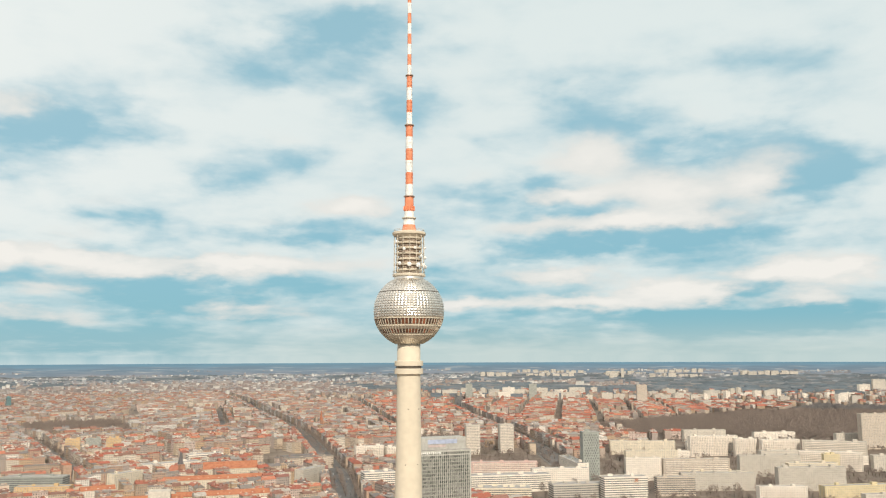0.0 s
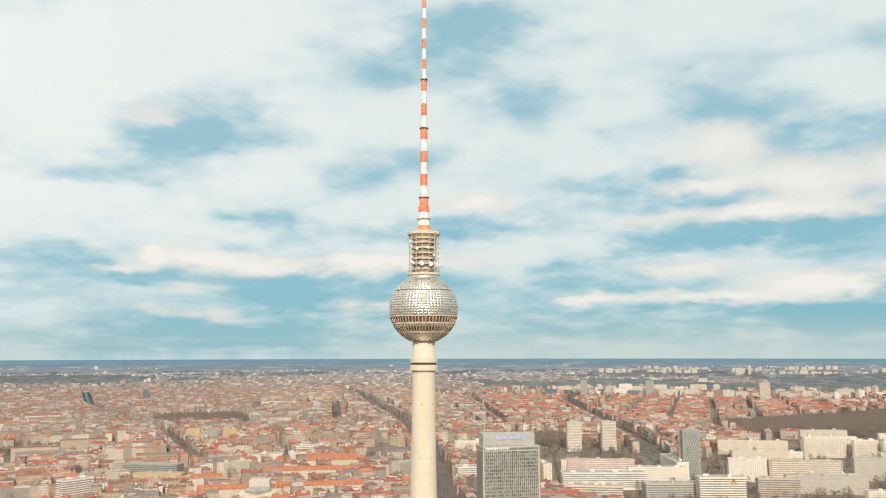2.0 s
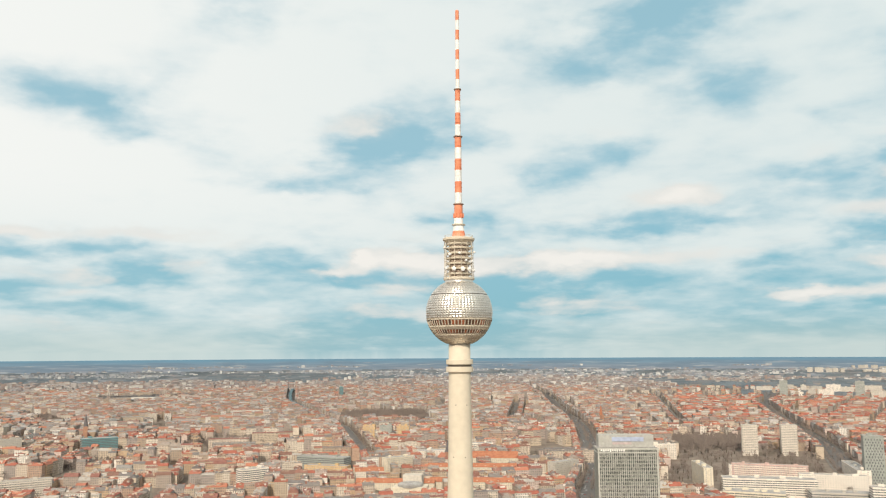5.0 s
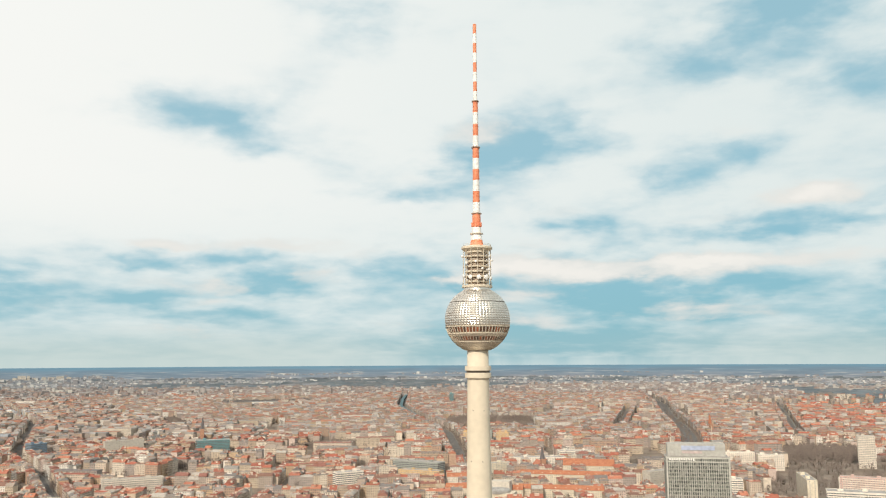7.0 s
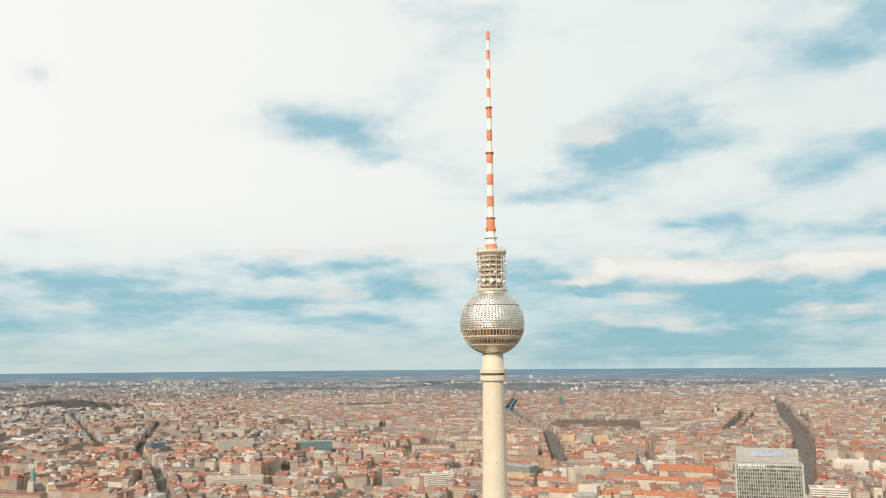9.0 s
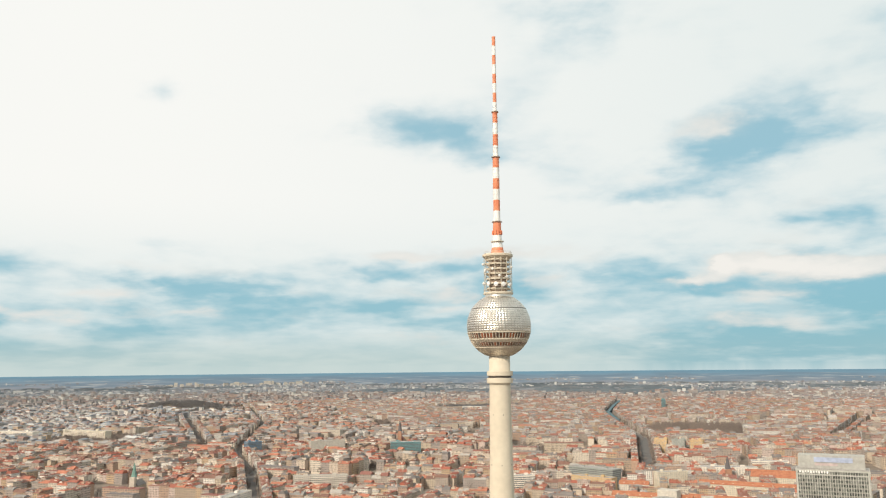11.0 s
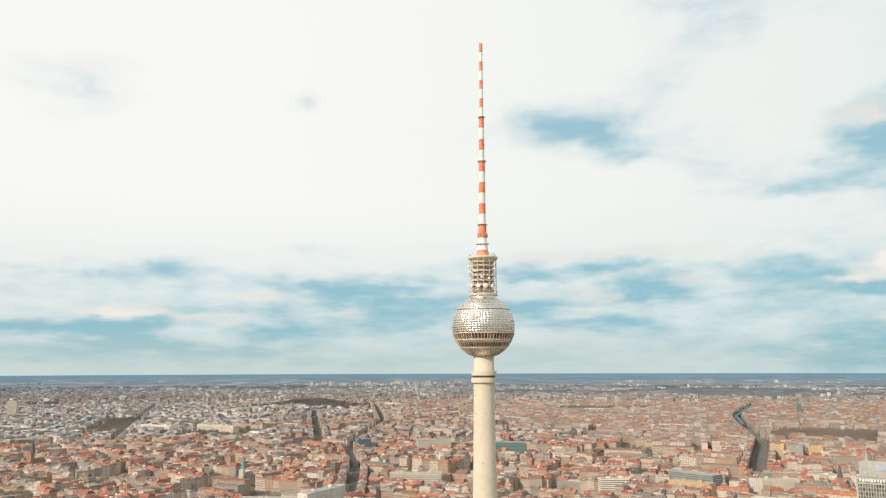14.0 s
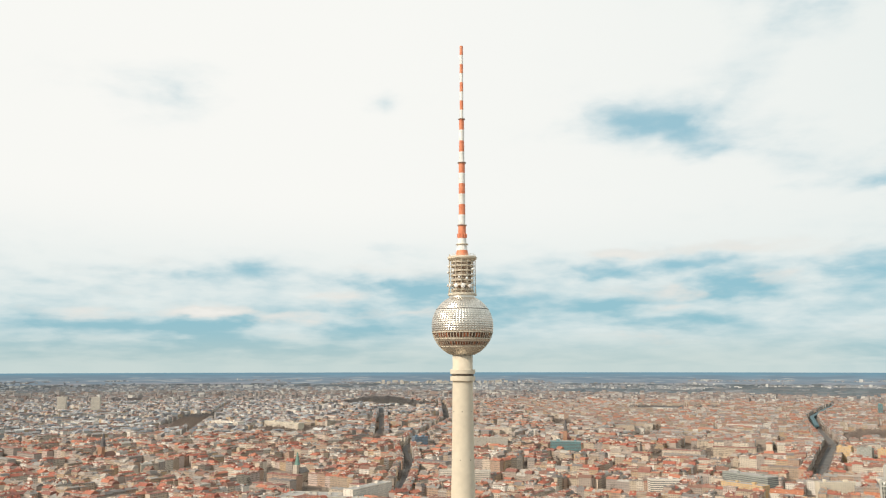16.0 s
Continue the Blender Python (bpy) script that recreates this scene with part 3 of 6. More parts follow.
def roofs(h, base, top, eaves=True):
    """Roofs of many houses: eaves a little over the wall, slopes up to a ridge or a flat top that is top of the depth wide."""
    n = len(h)
    c, s = np.cos(h[:, 2]), np.sin(h[:, 2])
    w, d = h[:, 3] / 2 + 0.15, h[:, 4] / 2 + 0.4
    v = np.empty((n, 12, 3))
    for i, (a_, b_) in enumerate([(-1, -1), (1, -1), (1, 1), (-1, 1)]):
        for k, (lift, k_) in enumerate(((-0.15, 1.0), (0.25, 1.0), (None, top))):
            x, y = h[:, 0] + a_ * w * c - b_ * d * k_ * s, h[:, 1] + a_ * w * s + b_ * d * k_ * c
            z = base + h[:, 5] + (h[:, 6] if lift is None else lift)
            v[:, i + 4 * k] = np.stack([x, y, z], 1)
    q = [[i + 4 * k, (i + 1) % 4 + 4 * k, (i + 1) % 4 + 4 * k + 4, i + 4 * k + 4] for k in ((0, 1) if eaves else (1,)) for i in range(4)] + [[8, 9, 10, 11]]
    return v.reshape(-1, 3), (np.arange(n)[:, None, None] * 12 + np.array(q)).reshape(-1, 4)


def boxes(x, y, z, turn, w, d, t):
    """Many small blocks, z being their foot and t their height."""
    n = len(x)
    h = np.stack([x, y, turn, w, d, t, t], 1)
    v, q, _ = box_walls(h, z + 3)
    v = v.reshape(n, 8, 3)
    v[:, :4, 2] = np.asarray(z)[:, None]
    v[:, 4:, 2] = (np.asarray(z) + t)[:, None]
    q = np.concatenate([q.reshape(n, 4, 4), (np.arange(n)[:, None] * 8 + np.array([4, 5, 6, 7]))[:, None, :]], 1).reshape(-1, 4)
    return v.reshape(-1, 3), q


def panes(h, base, across=2.7, up=3.4, wide=1.25, high=1.75, sides=(0, 2), proud=0.06):
    """Window panes on the long sides of many houses, one quad each."""
    out = []
    for side in sides:
        turn = h[:, 2] + side * math.pi / 2
        length = h[:, 3] if side % 2 == 0 else h[:, 4]
        reach = (h[:, 4] if side % 2 == 0 else h[:, 3]) / 2 + proud
        cols, rows_ = np.maximum(1, (length / across).astype(int)), np.maximum(1, ((h[:, 5] - 0.6) / up).astype(int))
        for i in range(int(cols.max())):
            for j in range(int(rows_.max())):
                ok = (i < cols) & (j < rows_)
                if not ok.any():
                    continue
                g, tn, ln, co = h[ok], turn[ok], length[ok], cols[ok]
                u = (i + 0.5) / co * ln - ln / 2
                zc = base[ok] + g[:, 5] - 0.9 - (j + 0.5) * up + up * 0.5 - high * 0.5
                corner = np.empty((ok.sum(), 4, 3))
                for k, (a_, b_) in enumerate(((-1, -1), (1, -1), (1, 1), (-1, 1))):
                    lu, lw = u + a_ * wide / 2, -reach[ok]
                    corner[:, k, 0] = g[:, 0] + lu * np.cos(tn) - lw * np.sin(tn)
                    corner[:, k, 1] = g[:, 1] + lu * np.sin(tn) + lw * np.cos(tn)
                    corner[:, k, 2] = zc + b_ * high / 2
                out.append(corner)
    v = np.concatenate(out).reshape(-1, 3)
    return v, np.arange(len(v)).reshape(-1, 4)


# ---- the streets ----
# name, width, places along it
STREETS = [
    ("north-east avenue", 42, [(330, 420), (447, 635), (577, 827), (824, 1290), (945, 1549), (1082, 1874), (1362, 2473), (1451, 2716), (1700, 3300)]),
    ("east avenue", 44, [(640, 330), (889, 603), (1070, 824), (1390, 1275), (1768, 1780), (1909, 1893), (2300, 2350)]),
    ("north avenue", 32, [(266, 1100), (275, 1157), (345, 1596), (364, 2126), (385, 2494), (520, 3200), (660, 3955)]),
    ("north-west street", 22, [(-330, 720), (-365, 838), (-446, 1091), (-541, 1308), (-630, 1735), (-695, 2068), (-941, 2771), (-1198, 3516)]),
    ("west street", 24, [(-660, 1440), (-690, 1519), (-1070, 2427)]),
    ("far west street", 20, [(-1090, 1260), (-1567, 2109), (-2000, 2900)]),
    ("side street", 24, [(780, 1570), (826, 1662), (1105, 2203)]),
    ("side street", 24, [(1060, 1240), (1090, 1290), (1470, 1885), (1700, 2250)]),
]


def along(points, step):
    """Places every step metres along a line, with the way there."""
    p = np.array(points, float)
    seg = np.diff(p, axis=0)
    length = np.hypot(seg[:, 0], seg[:, 1])
    total = np.concatenate([[0], np.cumsum(length)])
    s = np.arange(0, total[-1], step)
    k = np.clip(np.searchsorted(total, s, side="right") - 1, 0, len(seg) - 1)
    way = seg[k] / length[k][:, None]
    return p[k] + way * (s - total[k])[:, None], way


def strip(points, left, right, lift):
    """A ribbon of ground between two offsets from a line."""
    p, way = along(points, 20.0)
    side = np.stack([way[:, 1], -way[:, 0]], 1)
    lo, hi = p + side * left, p + side * right
    xy = np.concatenate([lo, hi])
    v = folded(np.column_stack([xy, land(xy[:, 0], xy[:, 1]) + lift]))
    n = len(p)
    i = np.arange(n - 1)
    return v, np.stack([i, i + n, i + n + 1, i + 1], 1)[:, ::-1]


for label_, width_, line in STREETS:
    v, q = strip(line, -width_ / 2 + 5, width_ / 2 - 5, 0.5)
    tagged(new("road", mesh_of("road", v, q, [asphalt])), "broad grey asphalt " + label_ + " between rows of houses", "road", kind="structure")
    for side_ in (-1, 1):
        lo, hi = sorted((side_ * (width_ / 2 - 5), side_ * width_ / 2))
        v, q = strip(line, lo, hi, 0.65)
        tagged(new("pavement", mesh_of("pavement", v, q, [paving])), "pale paved footway along the " + label_, "pavement", kind="structure")

# the elevated railway down the middle of the north avenue
rail_line = [(364, 2126), (385, 2494), (470, 2950), (560, 3380)]
viaduct = thing("railway_viaduct", "dark blue-green steel railway viaduct over the avenue", "viaduct")
steel_blue = material("blue-green steel", [(0.07, 0.13, 0.15), (0.10, 0.17, 0.19)], 0.7, source="noise", scale=0.1)
p_, way_ = along(rail_line, 24.0)
for n_, ((x_, y_), (ux, uy)) in enumerate(zip(p_, way_)):
    v, q = boxes(np.array([x_]), np.array([y_]), land(x_, y_) + np.array([9.0]), np.array([math.atan2(uy, ux)]), np.array([24.4]), np.array([11.0]), np.array([4.0]))
    new("deck_span", mesh_of("deck_span", folded(v), q, [steel_blue])).parent = viaduct
    v, q = boxes(np.array([x_]), np.array([y_]), land(x_, y_) + np.array([-0.5]), np.array([math.atan2(uy, ux)]), np.array([1.4]), np.array([8.0]), np.array([9.6]))
    new("pier", mesh_of("pier", folded(v), q, [steel_blue])).parent = viaduct

street_points = np.concatenate([along(line, 12.0)[0] for _, _, line in STREETS])
street_half = np.concatenate([np.full(len(along(line, 12.0)[0]), w / 2.0) for _, w, line in STREETS])


def street_gap(x, y):
    """Distance from the nearest large street's edge."""
    out = np.empty(len(x))
    for i in range(0, len(x), 4000):
        d = np.hypot(x[i:i + 4000, None] - street_points[:, 0], y[i:i + 4000, None] - street_points[:, 1]) - street_half
        out[i:i + 4000] = d.min(1)
    return out


# woods and squares without houses: centre, half width, half depth, turn in degrees
PARKS = [
    (525, 1850, 118, 170, -15),        # old cemetery
    (925, 1000, 105, 72, 40),         # churchyard trees
    (1830, 800, 400, 175, -6),        # large park
    (2170, 640, 480, 200, 8),
    (1760, 520, 150, 160, -45),
    (1540, 770, 150, 140, -45),
    (-1221, 2770, 230, 120, 0),       # rubble hill
    (-985, 1590, 100, 120, 5),
    (-1434, 1790, 48, 330, 26),
    (-361, 1555, 110, 26, 5),
    (-700, 1480, 26, 150, -60),
    (-120, 1180, 120, 16, 12),
    (60, 1395, 100, 24, 15),
    (-60, 3020, 180, 90, 5),
    (-330, 2050, 150, 28, -75),
]


def in_parks(x, y, grow=0.0):
    hit = np.zeros(len(x), bool)
    for cx, cy, hw, hd, turn in PARKS:
        c, s = math.cos(radians(turn)), math.sin(radians(turn))
        u, w = (x - cx) * c + (y - cy) * s, -(x - cx) * s + (y - cy) * c
        hit |= (np.abs(u) < hw + grow) & (np.abs(w) < hd + grow)
    return hit


# places kept free for the large single buildings: centre and radius
KEPT = []


def in_kept(x, y):
    hit = np.zeros(len(x), bool)
    for cx, cy, r in KEPT:
        hit |= np.hypot(x - cx, y - cy) < r
    return hit


def in_view(x, y, near=960.0):
    """The part of the land that the flight looks over."""
    dx, dy = x - EYE.x, y - EYE.y
    d, turn = np.hypot(dx, dy), np.degrees(np.arctan2(dx, dy))
    return (d > near) & (turn > -58) & (turn < 82)


rng = np.random.default_rng(7)

# ---- large single buildings ----
def plain(name, colour, rough=0.85, dirt=0.18, bump_scale=0.4, spec=0.3):
    hi = tuple(min(0.9, c * 1.12) for c in colour)
    return material(name, [colour, hi], rough, source="noise", scale=0.08, bump_scale=bump_scale, dirt=dirt, spec=spec)


WALLS = {
    "white": plain("white render", (0.72, 0.645, 0.56)), "cream": plain("cream render", (0.63, 0.55, 0.43)), "grey": plain("grey panels", (0.47, 0.425, 0.365)),
    "beige": plain("beige panels", (0.50, 0.425, 0.35)), "pink": plain("pinkish panels", (0.58, 0.40, 0.35)), "yellow": plain("yellow render", (0.60, 0.50, 0.31)),
    "ochre": plain("ochre render", (0.56, 0.38, 0.20)), "green": plain("grey-green cladding", (0.30, 0.31, 0.28)), "teal": plain("teal glass", (0.12, 0.24, 0.25), 0.3, spec=0.5),
    "brick": plain("brown brick", (0.36, 0.20, 0.13)), "pale": plain("pale panels", (0.54, 0.485, 0.415)), "blue": plain("blue-grey glass", (0.12, 0.19, 0.26), 0.3, spec=0.5),
}
slab_glass = material("flat windows", [(0.27, 0.25, 0.23), (0.34, 0.32, 0.295), (0.42, 0.40, 0.37)], 0.3, source="island", spec=0.4, dirt=0.1)
flat_roof = material("gravel roof", [(0.30, 0.28, 0.26), (0.42, 0.40, 0.37)], 0.95, source="noise", scale=0.15, bump_scale=1.0)
orange_roof = material("orange tiles", [(0.37, 0.14, 0.075), (0.45, 0.19, 0.105), (0.33, 0.12, 0.07)], 0.85, source="noise", scale=0.2, bump_scale=0.8, dirt=0.25)
glass_band = material("strip glazing", [(0.13, 0.135, 0.135), (0.19, 0.19, 0.19)], 0.25, source="noise", scale=0.3, spec=0.5)


def local_box(name, parent, mat, x, y, z, w, d, t, turn=0.0, label=""):
    one = np.ones(1)
    v, q = boxes(x * one, y * one, z * one, turn * one, w * one, d * one, t * one)
    q = np.concatenate([q, np.array([[3, 2, 1, 0]])])
    ob = new(name, mesh_of(name, v, q, [mat]))
    ob.parent = parent
    if label:
        tagged(ob, label)
    return ob


def block(name, label, x, y, turn, length, depth, high, wall, style="grid", category="building", group="", roof_huts=2, roof="flat", storey=2.9, bay=3.1):
    """A free-standing building; x, y is the middle of its front foot line, turn the way of that front, in degrees."""
    a_ = radians(turn)
    cx, cy = x - math.sin(a_) * depth / 2, y + math.cos(a_) * depth / 2
    if math.hypot(cx, cy) < 3600:
        for k in np.arange(-length / 2 + depth / 2, length / 2, max(14.0, depth)):
            KEPT.append((cx + k * math.cos(a_), cy + k * math.sin(a_), depth / 2 + 13))
    far = math.hypot(cx - EYE.x, cy - EYE.y) > NEAR
    base = float(land(cx, cy))
    if far:
        p = folded(np.array([[cx, cy, base]]))[0]
        k = (math.hypot(p[0] - EYE.x, p[1] - EYE.y) / math.hypot(cx - EYE.x, cy - EYE.y))
        ob = thing(name, label, category, group, at=Matrix.Translation(p) @ pose(0, 0, 0, 0, 0, turn) @ Matrix.Diagonal((k, k, k, 1)))
    else:
        ob = thing(name, label, category, group, at=pose(cx, cy, base, 0, 0, turn))
    m = WALLS[wall]
    h = np.array([[0, 0, 0, length, depth, high, 0.0]])
    zero = np.zeros(1)
    v, q, uv = box_walls(h, zero)
    new("wall", mesh_of("wall", v, q, [m])).parent = ob
    if roof == "flat":
        local_box("roof", ob, flat_roof, 0, 0, high - 0.05, length - 0.9, depth - 0.9, 0.25)
        for lx, ly, w, d in () if style == "far" else ((0, -depth / 2 + 0.2, length + 0.3, 0.5), (0, depth / 2 - 0.2, length + 0.3, 0.5), (-length / 2 + 0.1, 0, 0.5, depth - 0.7), (length / 2 - 0.1, 0, 0.5, depth - 0.7)):
            local_box("parapet", ob, m, lx, ly, high - 0.15, w, d, 0.75)
        r = random.Random(int(abs(x) + abs(y)))
        for k in range(roof_huts):
            local_box("roof_hut", ob, m, length * ((k + 0.5) / roof_huts - 0.5) + r.uniform(-4, 4), r.uniform(-0.1, 0.2) * depth, high, r.uniform(3, 8), min(depth * 0.6, r.uniform(3, 6)), r.uniform(2, 3.6))
    else:
        g = h.copy()
        g[0, 6] = roof
        v, q = roofs(g, zero, np.array([0.05]))
        new("roof", mesh_of("roof", v, q, [orange_roof])).parent = ob
        for k in range(max(2, int(length // 14))):
            lx = length * ((k + 0.5) / max(2, int(length // 14)) - 0.5)
            local_box("dormer", ob, m, lx, -depth * 0.27, high + 0.5, 1.8, 3.0, 1.9)
    n = int((high - 1) // storey)
    if style == "far":
        v, q = panes(h, zero, bay, storey, bay * 0.6, storey * 0.42, (0, 1, 2, 3))
        tagged(new("window_panes", mesh_of("window_panes", v, q, [slab_glass])), kind="stuff").parent = ob
    elif style == "grid":
        v, q = panes(h, zero, bay, storey, bay * 0.48, storey * 0.46, (0, 2))
        tagged(new("window_panes", mesh_of("window_panes", v, q, [slab_glass])), kind="stuff").parent = ob
        v, q = panes(h, zero, depth / 2.01, storey, 1.4, 1.3, (1, 3))
        tagged(new("window_panes", mesh_of("window_panes", v, q, [slab_glass])), kind="stuff").parent = ob
        for k in range(1, n):
            local_box("storey_joint", ob, WALLS["grey"], 0, 0, high - 0.9 - k * storey + 0.42, length + 0.1, depth + 0.1, 0.14)
    elif style == "balcony":
        v, q = panes(h, zero, bay, storey, bay * 0.55, storey * 0.5, (0, 2))
        tagged(new("window_panes", mesh_of("window_panes", v, q, [slab_glass])), kind="stuff").parent = ob
        for k in range(n):
            for s in (-1, 1):
                local_box("balcony", ob, WALLS["white"], 0, s * (depth / 2 + 0.55), high - 0.9 - (k + 1) * storey + 0.25, length * 0.94, 1.1, 1.0)
        for k in range(int(length // (bay * 2)) + 1):
            local_box("balcony_divider", ob, m, -length * 0.47 + k * bay * 2, -depth / 2 - 0.55, 1, 0.2, 1.15, high - 2)
    else:
        for k in range(n):
            local_box("window_band", ob, glass_band, 0, 0, high - 0.9 - (k + 1) * storey + 0.9, length + 0.12, depth + 0.12, storey * 0.48)
        for k in range(int(length // bay)):
            local_box("mullion", ob, m, -length / 2 + (k + 0.5) * bay, 0, 2, 0.35, depth + 0.3, high - 3)
    return ob


SLAB = "slab blocks"
block("apartment_slab", "long pinkish panel block with white balcony rows", 733, 610, -42, 104, 12, 30, "pink", "balcony", "building", SLAB, 3)
block("department_block", "long low white commercial block with a flat roof", 668, 539, -34, 120, 26, 24, "white", "band", "building", "", 4)
block("office_block", "low white commercial block with roof plant", 591, 482, -44, 74, 30, 20, "cream", "band", "building", "", 5)
block("office_block", "white office block with a grid of square windows", 760, 520, -40, 86, 16, 26, "white", "grid", "building", "", 3)
block("office_block", "grey office block with roof plant rooms", 672, 415, -34, 78, 24, 24, "grey", "band", "building", "", 5)
corner_office = block("office_block", "tall white office block with an orange cross sign", 705, 366, -36, 60, 20, 35, "white", "band", "building", "", 2)
block("apartment_slab", "white apartment slab with many rows of windows", 889, 458, -42, 56, 12, 34, "white", "grid", "building", SLAB)
block("residential_block", "cream residential block with a flat roof", 1127, 614, -45, 122, 13, 24, "cream", "grid", "building", SLAB, 3)
block("residential_block", "cream residential block beside the wide crossing", 1044, 542, -42, 92, 13, 22, "cream", "grid", "building", SLAB, 3)
block("office_block", "office block with dark window bands", 807, 353, -42, 54, 14, 26, "beige", "band")
block("apartment_slab", "beige panel apartment slab", 944, 398, -42, 104, 12, 33, "beige", "balcony", "building", SLAB, 3)
block("apartment_slab", "grey-beige panel apartment slab", 887, 332, -44, 108, 12, 25, "grey", "grid", "building", SLAB, 3)
block("apartment_slab", "white apartment slab with a raised end", 1193, 503, -38, 92, 13, 36, "white", "balcony", "building", SLAB, 3)
block("apartment_slab", "short white apartment slab", 1212, 450, -44, 40, 13, 33, "white", "balcony", "building", SLAB)
block("apartment_slab", "white panel apartment slab", 1240, 398, -40, 70, 13, 33, "white", "balcony", "building", SLAB)
block("apartment_slab", "grey panel apartment slab among bare trees", 1050, 330, -42, 98, 12, 33, "grey", "grid", "building", SLAB, 3)
block("apartment_slab", "pale panel apartment slab", 1163, 366, -38, 66, 12, 25, "pale", "grid", "building", SLAB)
block("apartment_slab", "pale apartment slab turned to the street", 1275, 318, -62, 104, 12, 33, "pale", "balcony", "building", SLAB, 3)
block("apartment_slab", "grey-green panel apartment slab", 975, 233, -40, 100, 12, 33, "grey", "grid", "building", SLAB, 3)
block("apartment_slab", "long white apartment slab", 1165, 282, -60, 96, 12, 30, "white", "balcony", "building", SLAB, 3)
block("apartment_block", "yellow rendered stair tower block", 1120, 262, -50, 24, 12, 33, "yellow", "grid")
block("apartment_tower", "tall pinkish-beige apartment tower", 1470, 310, -42, 66, 16, 66, "beige", "grid", "building", "", 3)
block("apartment_slab", "pale green apartment slab", 1215, 208, -46, 52, 12, 25, "pale", "grid", "building", SLAB)
block("apartment_slab", "white apartment slab with balconies", 817, 204, -42, 62, 12, 28, "white", "balcony", "building", SLAB)
block("school", "long low yellow school building", 943, 158, -34, 101, 14, 20, "yellow", "grid", "building")
block("office_block", "long white office block along the wide street", 848, 575, -126, 110, 18, 26, "white", "grid", "building", "", 3)
block("office_block", "layered white office with terraces", 534, 673, -24, 46, 24, 28, "white", "band")
block("apartment_slab", "white and green balcony slab at the avenue", 700, 905, -24, 52, 12, 30, "white", "balcony", "building", SLAB)
block("apartment_slab", "white stepped apartment block at the avenue", 748, 884, -24, 42, 14, 26, "white", "balcony", "building", SLAB)
block("office_block", "grey stone office block on the avenue", 500, 790, 20, 56, 16, 26, "grey", "grid")
block("apartment_slab", "pale yellow slab standing end-on to the square", 653, 650, 64, 82, 13, 31, "cream", "grid", "building", SLAB)
for x_, y_ in ((905, 846), (963, 812)):
    block("apartment_tower", "pale grey twin apartment tower", x_, y_, -36, 27, 20, 54, "pale", "balcony", "building", "twin towers", 1)
for n_, (x_, y_, l_) in enumerate(((364, 850, 140), (307, 716, 118), (206, 750, 110))):
    block("courthouse_wing", "long wing with an orange tiled roof", x_, y_, -26, l_, 14, 17, "cream", "grid", "building", "orange roofed wings", roof=5.5)
block("courthouse", "large gabled hall with a bright orange tiled roof", 434, 925, -26, 84, 26, 17, "cream", "grid", roof=10.0)
block("residential_block", "pale block with a red hipped roof", 202, 864, -14, 44, 16, 18, "white", "grid", roof=5.0)
block("office_block", "office building with green glass bands", 150, 970, -42, 86, 24, 28, "green", "band")
block("office_block", "brown stone office with upright windows", 144, 908, -36, 70, 18, 23, "ochre", "grid")
block("office_block", "white striped office block", 37, 898, 20, 44, 18, 26, "white", "band")
block("residential_block", "white terraced residential block with arcades", 387, 1030, -10, 92, 26, 18, "white", "grid", bay=4.2)
block("residential_block", "white stepped residential block", 470, 1075, -14, 60, 22, 20, "white", "band")
for x_, y_, c_ in ((335, 1336, "ochre"), (367, 1320, "green"), (400, 1306, "ochre")):
    block("apartment_block", "narrow tall block by the old cemetery", x_, y_, -24, 26, 14, 30, c_, "grid", "building", "three blocks in a row")
block("office_block", "pale block with upright window rows", 277, 943, 18, 52, 16, 25, "cream", "grid")
block("office_block", "large building with a teal glass front", -186, 1304, 10, 62, 26, 30, "teal", "band")
block("office_block", "blue-grey glass corner building", -499, 1301, 40, 30, 22, 30, "blue", "band")
block("apartment_slab", "pale panel block beside bare trees", -277, 897, 14, 84, 12, 27, "pale", "balcony", "building", SLAB)
block("apartment_slab", "grey panel block beside bare trees", -355, 1343, 24, 74, 12, 28, "grey", "grid", "building", SLAB)
block("hospital_block", "large white stepped housing group", -1190, 1600, -20, 120, 20, 26, "white", "balcony")
block("hospital_block", "cream stepped housing group", -1040, 1650, -25, 160, 18, 24, "cream", "balcony")
block("office_block", "long curved pale office front at the street", -352, 700, 78, 96, 16, 27, "white", "grid")
block("depot", "wide building with a pale flat roof", -406, 640, 8, 112, 40, 18, "grey", "band", "building", "", 6)
block("gasworks_tower", "slim dark teal tower block", 616, 2702, -4, 14, 14, 44, "teal", "band", "building", "", 1)
for x_, y_, t_, l_, d_ in ((-1590, 1640, 32, 150, 60), (-1880, 1660, 30, 170, 55), (-1700, 1900, 34, 120, 50)):
    block("depot", "long low industrial hall with a flat grey roof", x_, y_, t_, l_, d_, 15, "grey", "band", "building", "industrial halls", 5)
for x_, y_ in ((-2132, 2001), (-2017, 2041)):
    block("apartment_tower", "pale high-rise block standing in the haze", x_, y_, 30, 30, 20, 62, "pale", "grid", "building", "hazy towers", 1)
FAR = "far blocks"
block("apartment_tower", "far pale brown high-rise", 2254, 1345, -48, 34, 20, 70, "beige", "grid", "building", FAR)
far_dice = random.Random(5)


